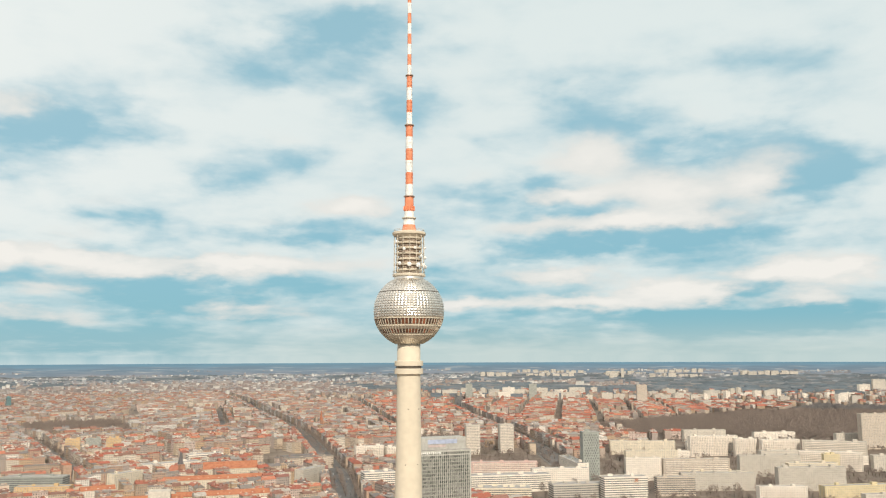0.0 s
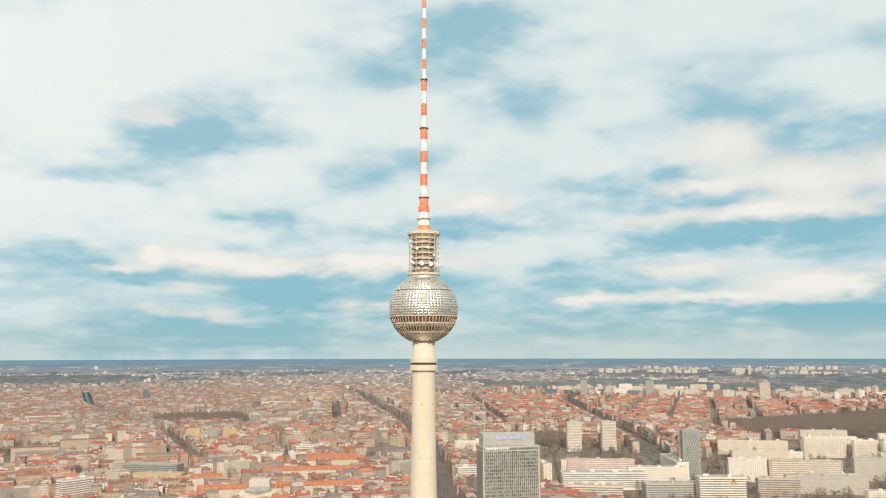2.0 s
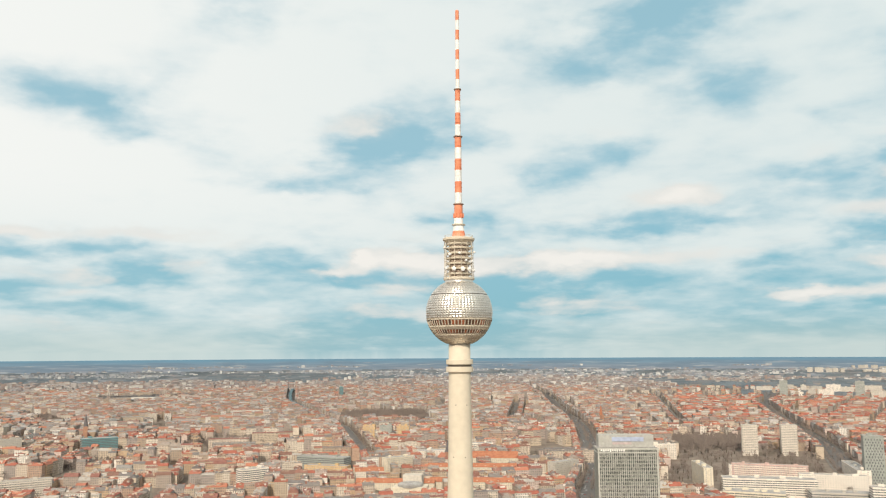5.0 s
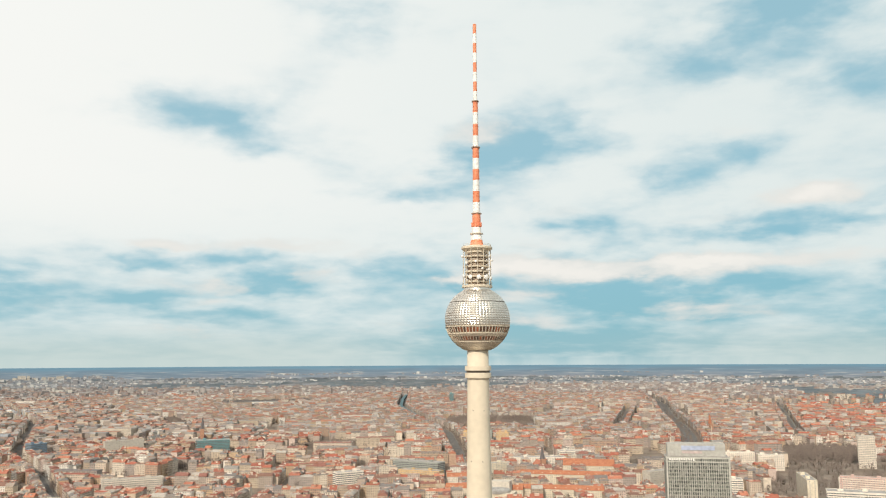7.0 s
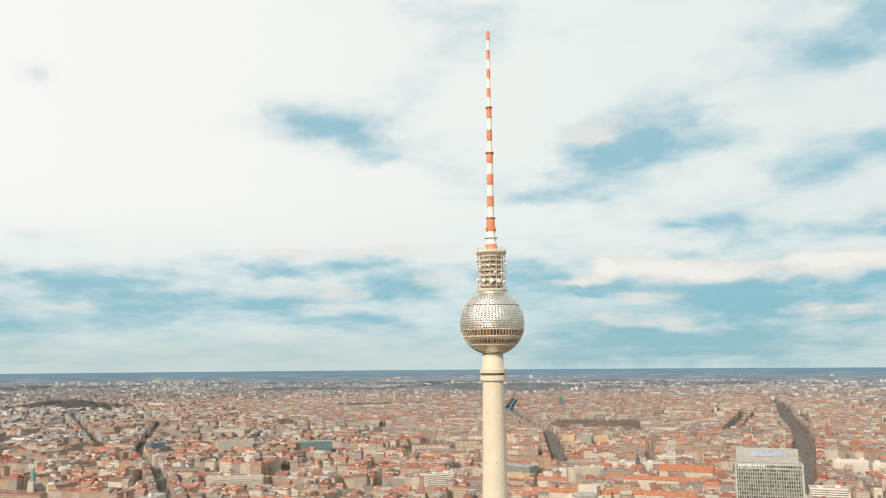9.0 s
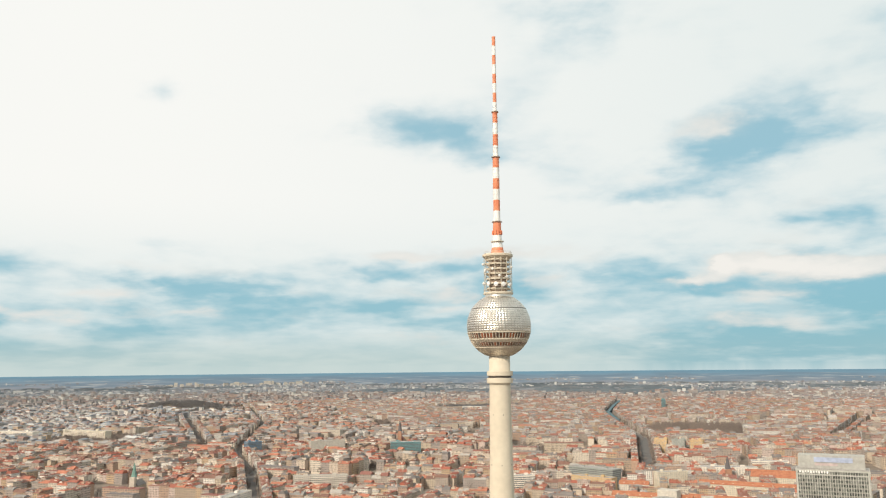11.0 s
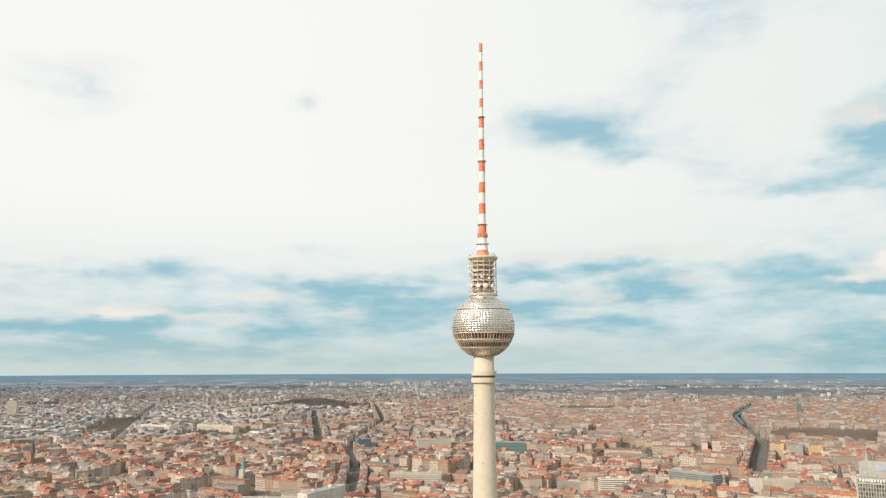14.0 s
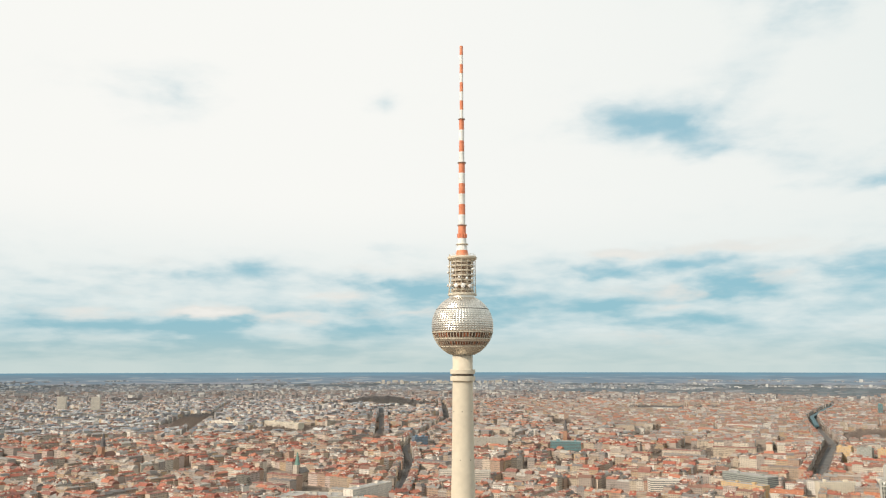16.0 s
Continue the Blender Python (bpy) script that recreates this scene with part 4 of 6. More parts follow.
def far_row(x, y, turn, length, high, wall, name, label, deep=14.0):
    """A row of far blocks of uneven height and length, with gaps and steps between them."""
    at = -length / 2
    while at < length / 2 - 12:
        l_ = min(far_dice.uniform(26, 74) * (1.5 if high > 40 else 1.0), length / 2 - at)
        a_ = radians(turn)
        back_ = far_dice.uniform(-14, 14) if length > 60 else 0.0
        m_ = at + l_ / 2
        block(name, label, x + m_ * math.cos(a_) - back_ * math.sin(a_), y + m_ * math.sin(a_) + back_ * math.cos(a_), turn + far_dice.choice([0, 0, 0, 30]) * (length > 60),
              l_, deep, high * far_dice.choice([1.0, 0.8, 0.62, 0.5, 0.9]) if length > 60 else high, far_dice.choice([wall, wall, "pale", "grey"]), "far", "building", FAR, 1, storey=3.4 if high < 60 else 5.0, bay=4.6)
        at += l_ + far_dice.uniform(3, 26)


for x_, y_, l_, h_, c_ in ((2134, 2071, 27, 62, "green"), (2299, 1878, 30, 62, "green"), (2256, 2046, 140, 35, "white"), (2410, 1795, 200, 35, "pale"), (2452, 1564, 150, 35, "pale"), (2520, 1350, 190, 35, "white"),
                           (2706, 1303, 90, 36, "white"), (2637, 1052, 90, 35, "grey"), (2841, 872, 110, 35, "white"), (5419, 3745, 120, 70, "white"), (3874, 1140, 200, 60, "white"), (2740, 1080, 90, 35, "white")):
    far_row(x_, y_, -46, l_, h_, c_, "far_apartment_block", "far pale high-rise apartment block")
for x_, y_, l_, h_, c_ in ((2365, 2332, 190, 40, "white"), (2419, 2146, 120, 38, "white"), (2567, 2083, 200, 34, "pale"), (2783, 2036, 190, 34, "white"), (2955, 1673, 170, 36, "white"), (2838, 1462, 130, 34, "pale"),
                           (3044, 1463, 160, 40, "white"), (2941, 1256, 180, 36, "white"), (3118, 1214, 150, 34, "white"), (3181, 1045, 170, 38, "white"), (2381, 1101, 190, 24, "cream"), (2501, 949, 160, 22, "white")):
    far_row(x_, y_, -40, l_, h_, c_, "far_apartment_block", "far white apartment block at the edge of the woods")
for x_, y_, turn_, l_ in ((6000, 4194, -40, 160), (6545, 5445, -42, 700), (7573, 4537, -48, 500), (7066, 3253, -56, 500), (5412, 4454, -40, 420), (5100, 4800, -38, 300), (6953, 3280, -52, 500), (5724, 3380, -46, 420), (6300, 4300, -46, 380), (-2888, 7510, 20, 420), (-2130, 8180, 18, 520), (-2500, 7700, 20, 240)):
    far_row(x_, y_, turn_, l_, 36, "pale", "far_estate", "far white row of high-rise apartments", 20.0)

# green tower with lozenge windows
green_tower = block("green_tower", "grey-green tower with rows of lozenge windows", 838, 520, -40, 26, 22, 74, "green", "plain", "building", "", 1, storey=90, bay=90)
for side_, (sx_, turn_) in enumerate((((0, -11.15), 0.0), ((13.15, 0), 90.0))):
    first = None
    for r_ in range(17):
        for c_ in range(6):
            lx = (c_ + 0.5 + 0.5 * (r_ % 2)) * (3.7 if side_ == 0 else 3.2) - (12.0 if side_ == 0 else 10.4)
            if first is None:
                bm_ = bmesh.new()
                bm_.faces.new([bm_.verts.new(p) for p in ((0, 0, -1.9), (0.95, 0, 0), (0, 0, 1.9), (-0.95, 0, 0))])
                first = part("lozenge_window", bm_, glass_band, green_tower)
                w_ = first
            else:
                w_ = new("lozenge_window", first.data)
                w_.parent = green_tower
            w_.matrix_basis = pose(sx_[0], sx_[1], 0, 0, 0, turn_) @ Matrix.Translation((lx, 0, 5.5 + r_ * 4.0))

# the cross sign on the tall office
for t_ in (45, -45):
    bm_ = bmesh.new()
    bmesh.ops.create_cube(bm_, size=1, matrix=Matrix.Translation((14, -10.3, 30.5)) @ pose(0, 0, 0, 0, t_, 0) @ Matrix.Diagonal((6.5, 0.3, 1.5, 1)))
    part("sign_bar", bm_, orange_roof, corner_office, "orange bar of a cross sign")

# ---- the tall hotel on the square ----
HOTEL_W, HOTEL_D, HOTEL_H = 51.0, 22.0, 115.0
hotel = thing("hotel_tower", "tall grey slab hotel with a fine window grid and roof sign", "building", at=pose(251.5 + 4.3, 242 + 10.1, 0, 0, 0, -23))
KEPT.append((256, 252, 40))
panel = plain("hotel panels", (0.25, 0.245, 0.215))
pier = plain("pale hotel piers", (0.45, 0.435, 0.39))
hotel_glass = material("hotel glass", [(0.07, 0.075, 0.07), (0.10, 0.105, 0.095), (0.15, 0.155, 0.14), (0.21, 0.21, 0.19)], 0.25, source="object", spec=0.5, dirt=0.1)
v, q, _ = box_walls(np.array([[0, 0, 0, HOTEL_W, HOTEL_D, HOTEL_H, 0]]), np.zeros(1))
new("wall", mesh_of("wall", v, q, [panel])).parent = hotel
local_box("roof", hotel, flat_roof, 0, 0, HOTEL_H - 0.05, HOTEL_W - 0.5, HOTEL_D - 0.5, 0.3)
COLS, FLOOR_H = 28, 3.0
wide_ = (HOTEL_W - 1.6) / COLS
for k_ in range(COLS + 1):
    local_box("mullion", hotel, pier, -HOTEL_W / 2 + 0.8 + k_ * wide_, -HOTEL_D / 2 - 0.18, 0.1, 0.34 if 0 < k_ < COLS else 1.2, 0.4, HOTEL_H - 0.4)
for k_ in range(13):
    local_box("mullion", hotel, pier, HOTEL_W / 2 + 0.18, -HOTEL_D / 2 + 0.6 + k_ * (HOTEL_D - 1.2) / 12, 0.1, 0.4, 0.34, HOTEL_H - 0.4)
for k_ in range(38):
    z_ = HOTEL_H - 1.2 - k_ * FLOOR_H
    local_box("spandrel", hotel, pier if k_ < 2 else panel, 0, 0, z_, HOTEL_W + 0.3, HOTEL_D + 0.3, 0.95 if k_ else 1.2)
bm_ = bmesh.new()
bm_.faces.new([bm_.verts.new(p) for p in ((-wide_ / 2 + 0.22, 0, 0), (wide_ / 2 - 0.22, 0, 0), (wide_ / 2 - 0.22, 0, 1.9), (-wide_ / 2 + 0.22, 0, 1.9))])
pane_ = None
below = []
for r_ in range(37):
    for c_ in range(COLS):
        lx, lz = -HOTEL_W / 2 + 0.8 + (c_ + 0.5) * wide_, HOTEL_H - 1.2 - (r_ + 1) * FLOOR_H + 1.0
        if r_ < 10:
            if pane_ is None:
                pane_ = part("window", bm_, hotel_glass, hotel)
                w_ = pane_
            else:
                w_ = new("window", pane_.data)
                w_.parent = hotel
            w_.matrix_basis = Matrix.Translation((lx, -HOTEL_D / 2 - 0.03, lz))
        else:
            below.append([(lx - wide_ / 2 + 0.22, -HOTEL_D / 2 - 0.03, lz), (lx + wide_ / 2 - 0.22, -HOTEL_D / 2 - 0.03, lz), (lx + wide_ / 2 - 0.22, -HOTEL_D / 2 - 0.03, lz + 1.9), (lx - wide_ / 2 + 0.22, -HOTEL_D / 2 - 0.03, lz + 1.9)])
v = np.array(below).reshape(-1, 3)
tagged(new("lower_glazing", mesh_of("lower_glazing", v, np.arange(len(v)).reshape(-1, 4), [glass_dark])), kind="stuff").parent = hotel
cap = local_box("roof_storey", hotel, plain("grey roof storey", (0.40, 0.385, 0.35)), -0.5, 1.5, HOTEL_H + 0.3, HOTEL_W - 4.5, HOTEL_D - 7, 10.0, label="pale set-back roof storey")
local_box("sign_panel", cap, plain("pale blue sign", (0.38, 0.42, 0.54)), 1.0, 1.5 - (HOTEL_D - 7) / 2 - 0.25, HOTEL_H + 5.2, 27, 0.4, 3.6, label="wide pale blue sign panel")
local_box("sign_panel", cap, plain("pale rose sign", (0.50, 0.40, 0.38)), -4.0, 1.5 - (HOTEL_D - 7) / 2 - 0.25, HOTEL_H + 2.6, 16, 0.35, 1.8, label="narrow rose sign panel")
for k_ in range(11):
    local_box("sign_letter", hotel, white_paint, -HOTEL_W / 2 + 3.2 + k_ * 1.9, -HOTEL_D / 2 - 0.45, HOTEL_H - 2.4 - 0.4 * (k_ % 3 == 1), 1.2, 0.25, 1.5 + 0.4 * (k_ % 3 == 1), label="white bar of the roof-edge sign")
for x_, y_, h_ in ((-20, 4, 9), (14, 5, 14), (21, -3, 4)):
    local_box("roof_mast", hotel, pale_steel, x_, y_, HOTEL_H + (10.2 if abs(x_) < 20.5 else 0.2), 0.35, 0.35, h_)

# round theatre with pillars
theatre = thing("theatre", "pale stone theatre with pillars and a round stage roof", "building", at=pose(216, 712, 0, 0, 0, -29))
KEPT.append((216, 712, 48))
local_box("front_block", theatre, WALLS["cream"], 0, 0, -1, 46, 30, 19)
for k_ in range(7):
    bm_ = bmesh.new()
    bmesh.ops.create_cone(bm_, cap_ends=True, segments=16, radius1=0.9, radius2=0.8, depth=13, matrix=Matrix.Translation((-9 + 3 * k_, -15.6, 8)))
    part("pillar", bm_, WALLS["white"], theatre)
part("round_roof", turned([(17, 17.5), (17, 21), (15.5, 22), (6, 23.5), (0.5, 23.8)], 40), flat_roof, theatre, "round grey roof over the auditorium")
local_box("stage_house", theatre, WALLS["pale"], 0, 22, -1, 26, 18, 31)

# spires
def spire(label, x, y, foot, tall, wall, cap_mat):
    base = float(land(x, y))
    p = folded(np.array([[x, y, base]]))[0]
    ob = thing("church", label, "church", at=Matrix.Translation(p))
    KEPT.append((x, y, 26))
    local_box("nave", ob, wall, 0, 14, -1, 15, 30, 16)
    v_, q_ = roofs(np.array([[0, 14, math.pi / 2, 30, 15, 15, 8]]), np.zeros(1), np.array([0.04]))
    new("nave_roof", mesh_of("nave_roof", v_, q_, [roof_one])).parent = ob
    local_box("steeple", ob, wall, 0, -4, -1, foot, foot, tall * 0.58 + 1)
    part("spire_cap", turned([(foot * 0.66, tall * 0.58), (foot * 0.5, tall * 0.64), (foot * 0.12, tall * 0.97), (0.02, tall)], 8), cap_mat, ob, "pointed spire")
    return ob


copper = plain("green copper", (0.16, 0.26, 0.22))
slate = plain("dark slate", (0.12, 0.11, 0.11))
spire("red brick church with a dark pointed spire", 367, 962, 8, 46, WALLS["brick"], slate)
spire("brown brick church with a slim spire", -219, 1487, 8, 58, WALLS["brick"], slate)
spire("stone church with a pointed green spire", -992, 896, 9, 58, WALLS["brick"], slate)
spire("red church tower above the roofs", 903, 1343, 7, 52, WALLS["brick"], orange_roof)
spire("small stone church with a copper spire", -560, 860, 8, 50, WALLS["beige"], copper)

# stadium with four floodlight masts
ground_p = float(land(-105, 2830))
arena = thing("stadium", "low oval stadium with a pale rim", "stadium", at=pose(-105, 2830, ground_p, 0, 0, 10))
KEPT.append((-105, 2830, 110))
part("stand", turned([(70, -1), (80, 12), (82, 13.5), (66, 13.5), (52, 2)], 48), WALLS["grey"], arena, "sloped grey stand")
part("rim", band_ring(82.2, 83, 12.2, 14.2, 48), WALLS["blue"], arena, "blue-grey roof rim")
for x_, y_ in ((-95, -70), (95, -70), (-95, 70), (95, 70)):
    mast_ = thing("floodlight_mast", "slim leaning floodlight mast", "mast", "floodlight masts", at=pose(-105 + x_, 2830 + y_, ground_p, 0, 0, 0))
    bm_ = bmesh.new()
    for s_ in (-1, 1):
        bmesh.ops.create_cone(bm_, cap_ends=True, segments=8, radius1=0.7, radius2=0.4, depth=60, matrix=Matrix.Translation((s_ * 3.0, 0, 29)) @ pose(0, 0, 0, 0, -s_ * 5, 0))
    part("legs", bm_, WALLS["pale"], mast_)
    local_box("lamp_frame", mast_, WALLS["pale"], 0, -0.8, 56, 7, 1.0, 4)


# ---- cars on the two avenues ----
CAR_PAINT = material("car paint", [(0.55, 0.55, 0.56), (0.05, 0.05, 0.055), (0.30, 0.31, 0.33), (0.70, 0.70, 0.69), (0.35, 0.05, 0.04), (0.06, 0.10, 0.22)], 0.3, source="object", spec=0.5, dirt=0.05)
tyre_mat = material("tyre rubber", [(0.02, 0.02, 0.02)], 0.9, source="noise")


def car():
    ob = thing("car", "small car driving along the avenue", "car", "cars on the avenues")
    bm = bmesh.new()
    bmesh.ops.create_cube(bm, size=1, matrix=Matrix.Translation((0, 0, 0.72)) @ Matrix.Diagonal((4.4, 1.8, 0.75, 1)))
    bmesh.ops.bevel(bm, geom=bm.edges[:], offset=0.16, segments=2, affect="EDGES")
    part("body", bm, CAR_PAINT, ob)
    bm = bmesh.new()
    bmesh.ops.create_cube(bm, size=1, matrix=Matrix.Translation((-0.2, 0, 1.3)) @ Matrix.Diagonal((2.5, 1.6, 0.55, 1)))
    for v_ in bm.verts:
        if v_.co.z > 1.3:
            v_.co.x = -0.2 + (v_.co.x + 0.2) * 0.7
            v_.co.y *= 0.85
    part("cabin", bm, glass_band, ob, "dark glazed cabin")
    for x_ in (-1.35, 1.35):
        for y_ in (-0.85, 0.85):
            bm = bmesh.new()
            bmesh.ops.create_cone(bm, cap_ends=True, segments=12, radius1=0.34, radius2=0.34, depth=0.22, matrix=Matrix.Translation((x_, y_, 0.34)) @ pose(0, 0, 0, 90, 0, 0))
            part("wheel", bm, tyre_mat, ob)
    return ob


first_car = None
lane_rng = np.random.default_rng(21)
for _, width_, line_ in STREETS[:2]:
    p_, way_ = along(line_, 9.0)
    for (x_, y_), (ux, uy) in zip(p_, way_):
        far_ = math.hypot(x_ - EYE.x, y_ - EYE.y)
        if not 1000 < far_ < 2300:
            continue
        for off_ in (-11.5, -7.5, 7.5, 11.5):
            if lane_rng.random() > 0.13:
                continue
            s_ = lane_rng.uniform(-2, 2)
            cx_, cy_ = x_ + uy * off_ + ux * s_, y_ - ux * off_ + uy * s_
            m_ = pose(cx_, cy_, float(land(cx_, cy_)) + 0.5, 0, 0, math.degrees(math.atan2(uy, ux)) + (180 if off_ < 0 else 0))
            if first_car is None:
                first_car = car()
                first_car.matrix_basis = m_
            else:
                copy_thing(first_car, m_)


# ---- the city blocks ----


def slabs_zone(x, y):
    """The quarter of long post-war blocks to the east."""
    return (x > 560) & (y < np.where(x > 985, 640 + 0.12 * (x - 985), 985)) & (x * 0.9 + y * 0.45 < 1830) & (y < 1.15 * x)


fill_wall = ["white", "grey", "beige", "white", "cream", "pale"]
for i_ in range(-8, 14):
    for j_ in range(-8, 12):
        way_ = radians(-40)
        lx, ly = i_ * 150 + 40 * (j_ % 2), j_ * 112
        x_, y_ = 1000 + lx * math.cos(way_) - ly * math.sin(way_), 480 + lx * math.sin(way_) + ly * math.cos(way_)
        p_ = np.array([x_ + k * math.cos(way_) for k in (-50, 0, 50)]), np.array([y_ + k * math.sin(way_) for k in (-50, 0, 50)])
        tall_, wall_, len_ = float(rng.choice([15, 17, 24])), fill_wall[int(rng.integers(0, 6))], float(rng.uniform(58, 100))
        if not slabs_zone(*p_).all() or in_kept(*p_).any() or in_parks(*p_, 5).any() or (street_gap(*p_) < 20).any() or not in_view(*p_).all() or (i_ + 2 * j_) % 3 == 0:
            continue
        block("apartment_slab", "plain panel apartment slab among bare trees", x_, y_, -40 + float(rng.choice([0, 0, 90])) * (len_ < 70), len_, 12, tall_, wall_, "grid", "building", SLAB, 2)


def block_houses(cx, cy, turn, w, d):
    """Row houses round one block, with rear wings in its yard. Rows: x, y, turn, width, depth, eaves, roof."""
    out = []
    c, s = math.cos(turn), math.sin(turn)
    eave = rng.normal(18.5, 1.6)
    deep = rng.uniform(11, 13.5)

    if rng.random() < 0.09:
        # a post-war block of free bars with flat roofs
        for k in range(int(rng.integers(3, 5))):
            ly = (k - 1.5) * d / 4.2
            lx = rng.uniform(-0.12, 0.12) * w
            out.append((cx + lx * c - ly * s, cy + lx * s + ly * c, turn, w * rng.uniform(0.35, 0.65), rng.uniform(12, 16), rng.uniform(14, 24), 0.7))
        return out

    def row(x0, y0, x1, y1, face):
        length = math.hypot(x1 - x0, y1 - y0)
        at = 0.0
        while at < length - 8:
            wide = min(rng.uniform(10, 23), length - at)
            m = (at + wide / 2) / length
            lx, ly = x0 + (x1 - x0) * m, y0 + (y1 - y0) * m
            out.append((cx + lx * c - ly * s, cy + lx * s + ly * c, turn + face, wide, deep, eave + rng.normal(0, 1.8), rng.uniform(2.2, 4.8)))
            at += wide

    a_, b_ = w / 2 - deep / 2, d / 2 - deep / 2
    row(-w / 2, -b_, w / 2, -b_, 0)
    row(-w / 2, b_, w / 2, b_, 0)
    row(-a_, -b_ + deep / 2, -a_, b_ - deep / 2, math.pi / 2)
    row(a_, -b_ + deep / 2, a_, b_ - deep / 2, math.pi / 2)
    for k in range(int(w // 34)):
        lx = -w / 2 + 34 * (k + 0.6) + rng.normal(0, 3)
        if abs(lx) < a_ - 14:
            ly = rng.choice([-1, 1]) * (b_ * 0.45)
            out.append((cx + lx * c - ly * s, cy + lx * s + ly * c, turn + math.pi / 2, b_ * rng.uniform(0.5, 0.9), 10.0, eave - rng.uniform(0, 4), rng.uniform(0.6, 3)))
    for k in range(8):
        lx, ly = rng.uniform(-a_ + 12, a_ - 12), rng.uniform(-b_ + 12, b_ - 12)
        out.append((cx + lx * c - ly * s, cy + lx * s + ly * c, turn + rng.choice([0, math.pi / 2]), rng.uniform(9, 20), rng.uniform(8, 12), rng.uniform(7, 19), rng.uniform(0.6, 3)))
    return out


# quarters: a place in each and the way its streets run
QUARTERS = [(1300, 1700, 26.5), (420, 1500, 4), (100, 2600, -6), (-450, 1300, 19.5), (-1050, 2100, 23), (-1700, 1700, 29), (1900, 1500, -38), (2500, 700, -58), (150, 1050, 12), (-250, 700, 15)]
quarter_at = np.array([q[:2] for q in QUARTERS], float)


def quarter_of(x, y):
    return np.hypot(x[:, None] - quarter_at[:, 0], y[:, None] - quarter_at[:, 1]).argmin(1)


def in_far_east(x, y):
    """Past the last red-roofed quarter to the east lie woods and estates."""
    d, turn = np.hypot(x - EYE.x, y - EYE.y), np.degrees(np.arctan2(x - EYE.x, y - EYE.y))
    return (turn > 31) & (d > 3060 - 9.0 * np.maximum(turn - 52, 0))


houses = []
for n_, (qx, qy, lean_) in enumerate(QUARTERS):
    turn_ = -radians(lean_)
    bw, bd = 150.0, 112.0
    c_, s_ = math.cos(turn_), math.sin(turn_)
    for i_ in range(-26, 27):
        for j_ in range(-34, 35):
            lx, ly = i_ * bw + (j_ % 2) * 40, j_ * bd
            x_, y_ = qx + lx * c_ - ly * s_, qy + lx * s_ + ly * c_
            p_ = np.array([x_]), np.array([y_])
            if not in_view(*p_)[0] or np.hypot(x_ - EYE.x, y_ - EYE.y) > 3900 or quarter_of(*p_)[0] != n_:
                continue
            houses += block_houses(x_, y_, turn_, bw - 17 - rng.uniform(0, 8), bd - 16 - rng.uniform(0, 8))
yard_rows = len(houses)
# rows along the large streets
for label_, width_, line in STREETS:
    for side_ in (-1, 1):
        p_, way_ = along(line, 21.0)
        o_ = np.stack([way_[:, 1], -way_[:, 0]], 1) * side_ * (width_ / 2 + 6.5)
        for (x_, y_), (ux, uy) in zip(p_ + o_, way_):
            if rng.random() < 0.93:
                houses.append((x_, y_, math.atan2(uy, ux), 20.6, 12.5, rng.normal(19.5, 1.0), rng.uniform(2.6, 4.5)))
houses = np.array(houses)
hx, hy = houses[:, 0], houses[:, 1]
gap_ = street_gap(hx, hy)
far_east = in_far_east(hx, hy)
keep = np.where(np.arange(len(houses)) < yard_rows, gap_ > 15.5, gap_ > 4) & ~in_parks(hx, hy, 6) & ~in_kept(hx, hy) & ~slabs_zone(hx, hy) & in_view(hx, hy)
houses = houses[keep & (rng.random(len(houses)) < np.where(far_east, 0.10, 0.965))]


def roof_shape(h):
    """Ridge, mansard or nearly flat, by chance."""
    pick = rng.random(len(h))
    top = np.where(pick < 0.40, 0.04, np.where(pick < 0.64, 0.5, 0.93))
    top = np.where(h[:, 3] > 34, 0.95, top)
    h[:, 6] = np.where(top > 0.9, 0.7, h[:, 6])
    return top


def town(name, h, wall_mat, roof_mat, label, glazed, stacks):
    """One sheet of many joined houses: walls, roofs, chimneys and, nearer, window panes."""
    base = land(h[:, 0], h[:, 1])
    top = roof_shape(h)
    group = thing(name, label, "houses", kind="stuff")
    v, q, uv = box_walls(h, base)
    new("walls", mesh_of("walls", folded(v), q, [wall_mat], uv=uv)).parent = group
    v, q = roofs(h, base, top, glazed)
    new("roofs", mesh_of("roofs", folded(v), q, [roof_mat])).parent = group
    n = len(h)
    for k in range(stacks):
        u = rng.uniform(-0.42, 0.42, n) * h[:, 3]
        w = rng.uniform(-0.3, 0.3, n) * h[:, 4]
        v, q = boxes(h[:, 0] + u * np.cos(h[:, 2]) - w * np.sin(h[:, 2]), h[:, 1] + u * np.sin(h[:, 2]) + w * np.cos(h[:, 2]), base + h[:, 5], h[:, 2],
                     rng.uniform(0.7, 2.6, n) * (1 + 1.6 * (k % 2)), rng.uniform(0.7, 2.0, n) * (1 + k % 2), h[:, 6] * (1 - 0.35 * (k % 2)) + rng.uniform(0.5, 1.8, n))
        new("chimneys", mesh_of("chimneys", folded(v), q, [wall_mat if k % 2 else chimney_mat])).parent = group
    if glazed:
        v, q = panes(h, base)
        f = v.reshape(-1, 4, 3)
        out_ = np.cross(f[:, 1] - f[:, 0], f[:, 3] - f[:, 0])
        way = np.array(EYE) - f.mean(1)
        seen = (out_ * way).sum(1) > -0.3 * np.linalg.norm(out_, axis=1) * np.linalg.norm(way, axis=1)
        v = f[seen].reshape(-1, 3)
        new("window_panes", mesh_of("window_panes", folded(v), np.arange(len(v)).reshape(-1, 4), [glass_dark])).parent = group
    for ob in group.children:
        tagged(ob, kind="stuff")
    return group


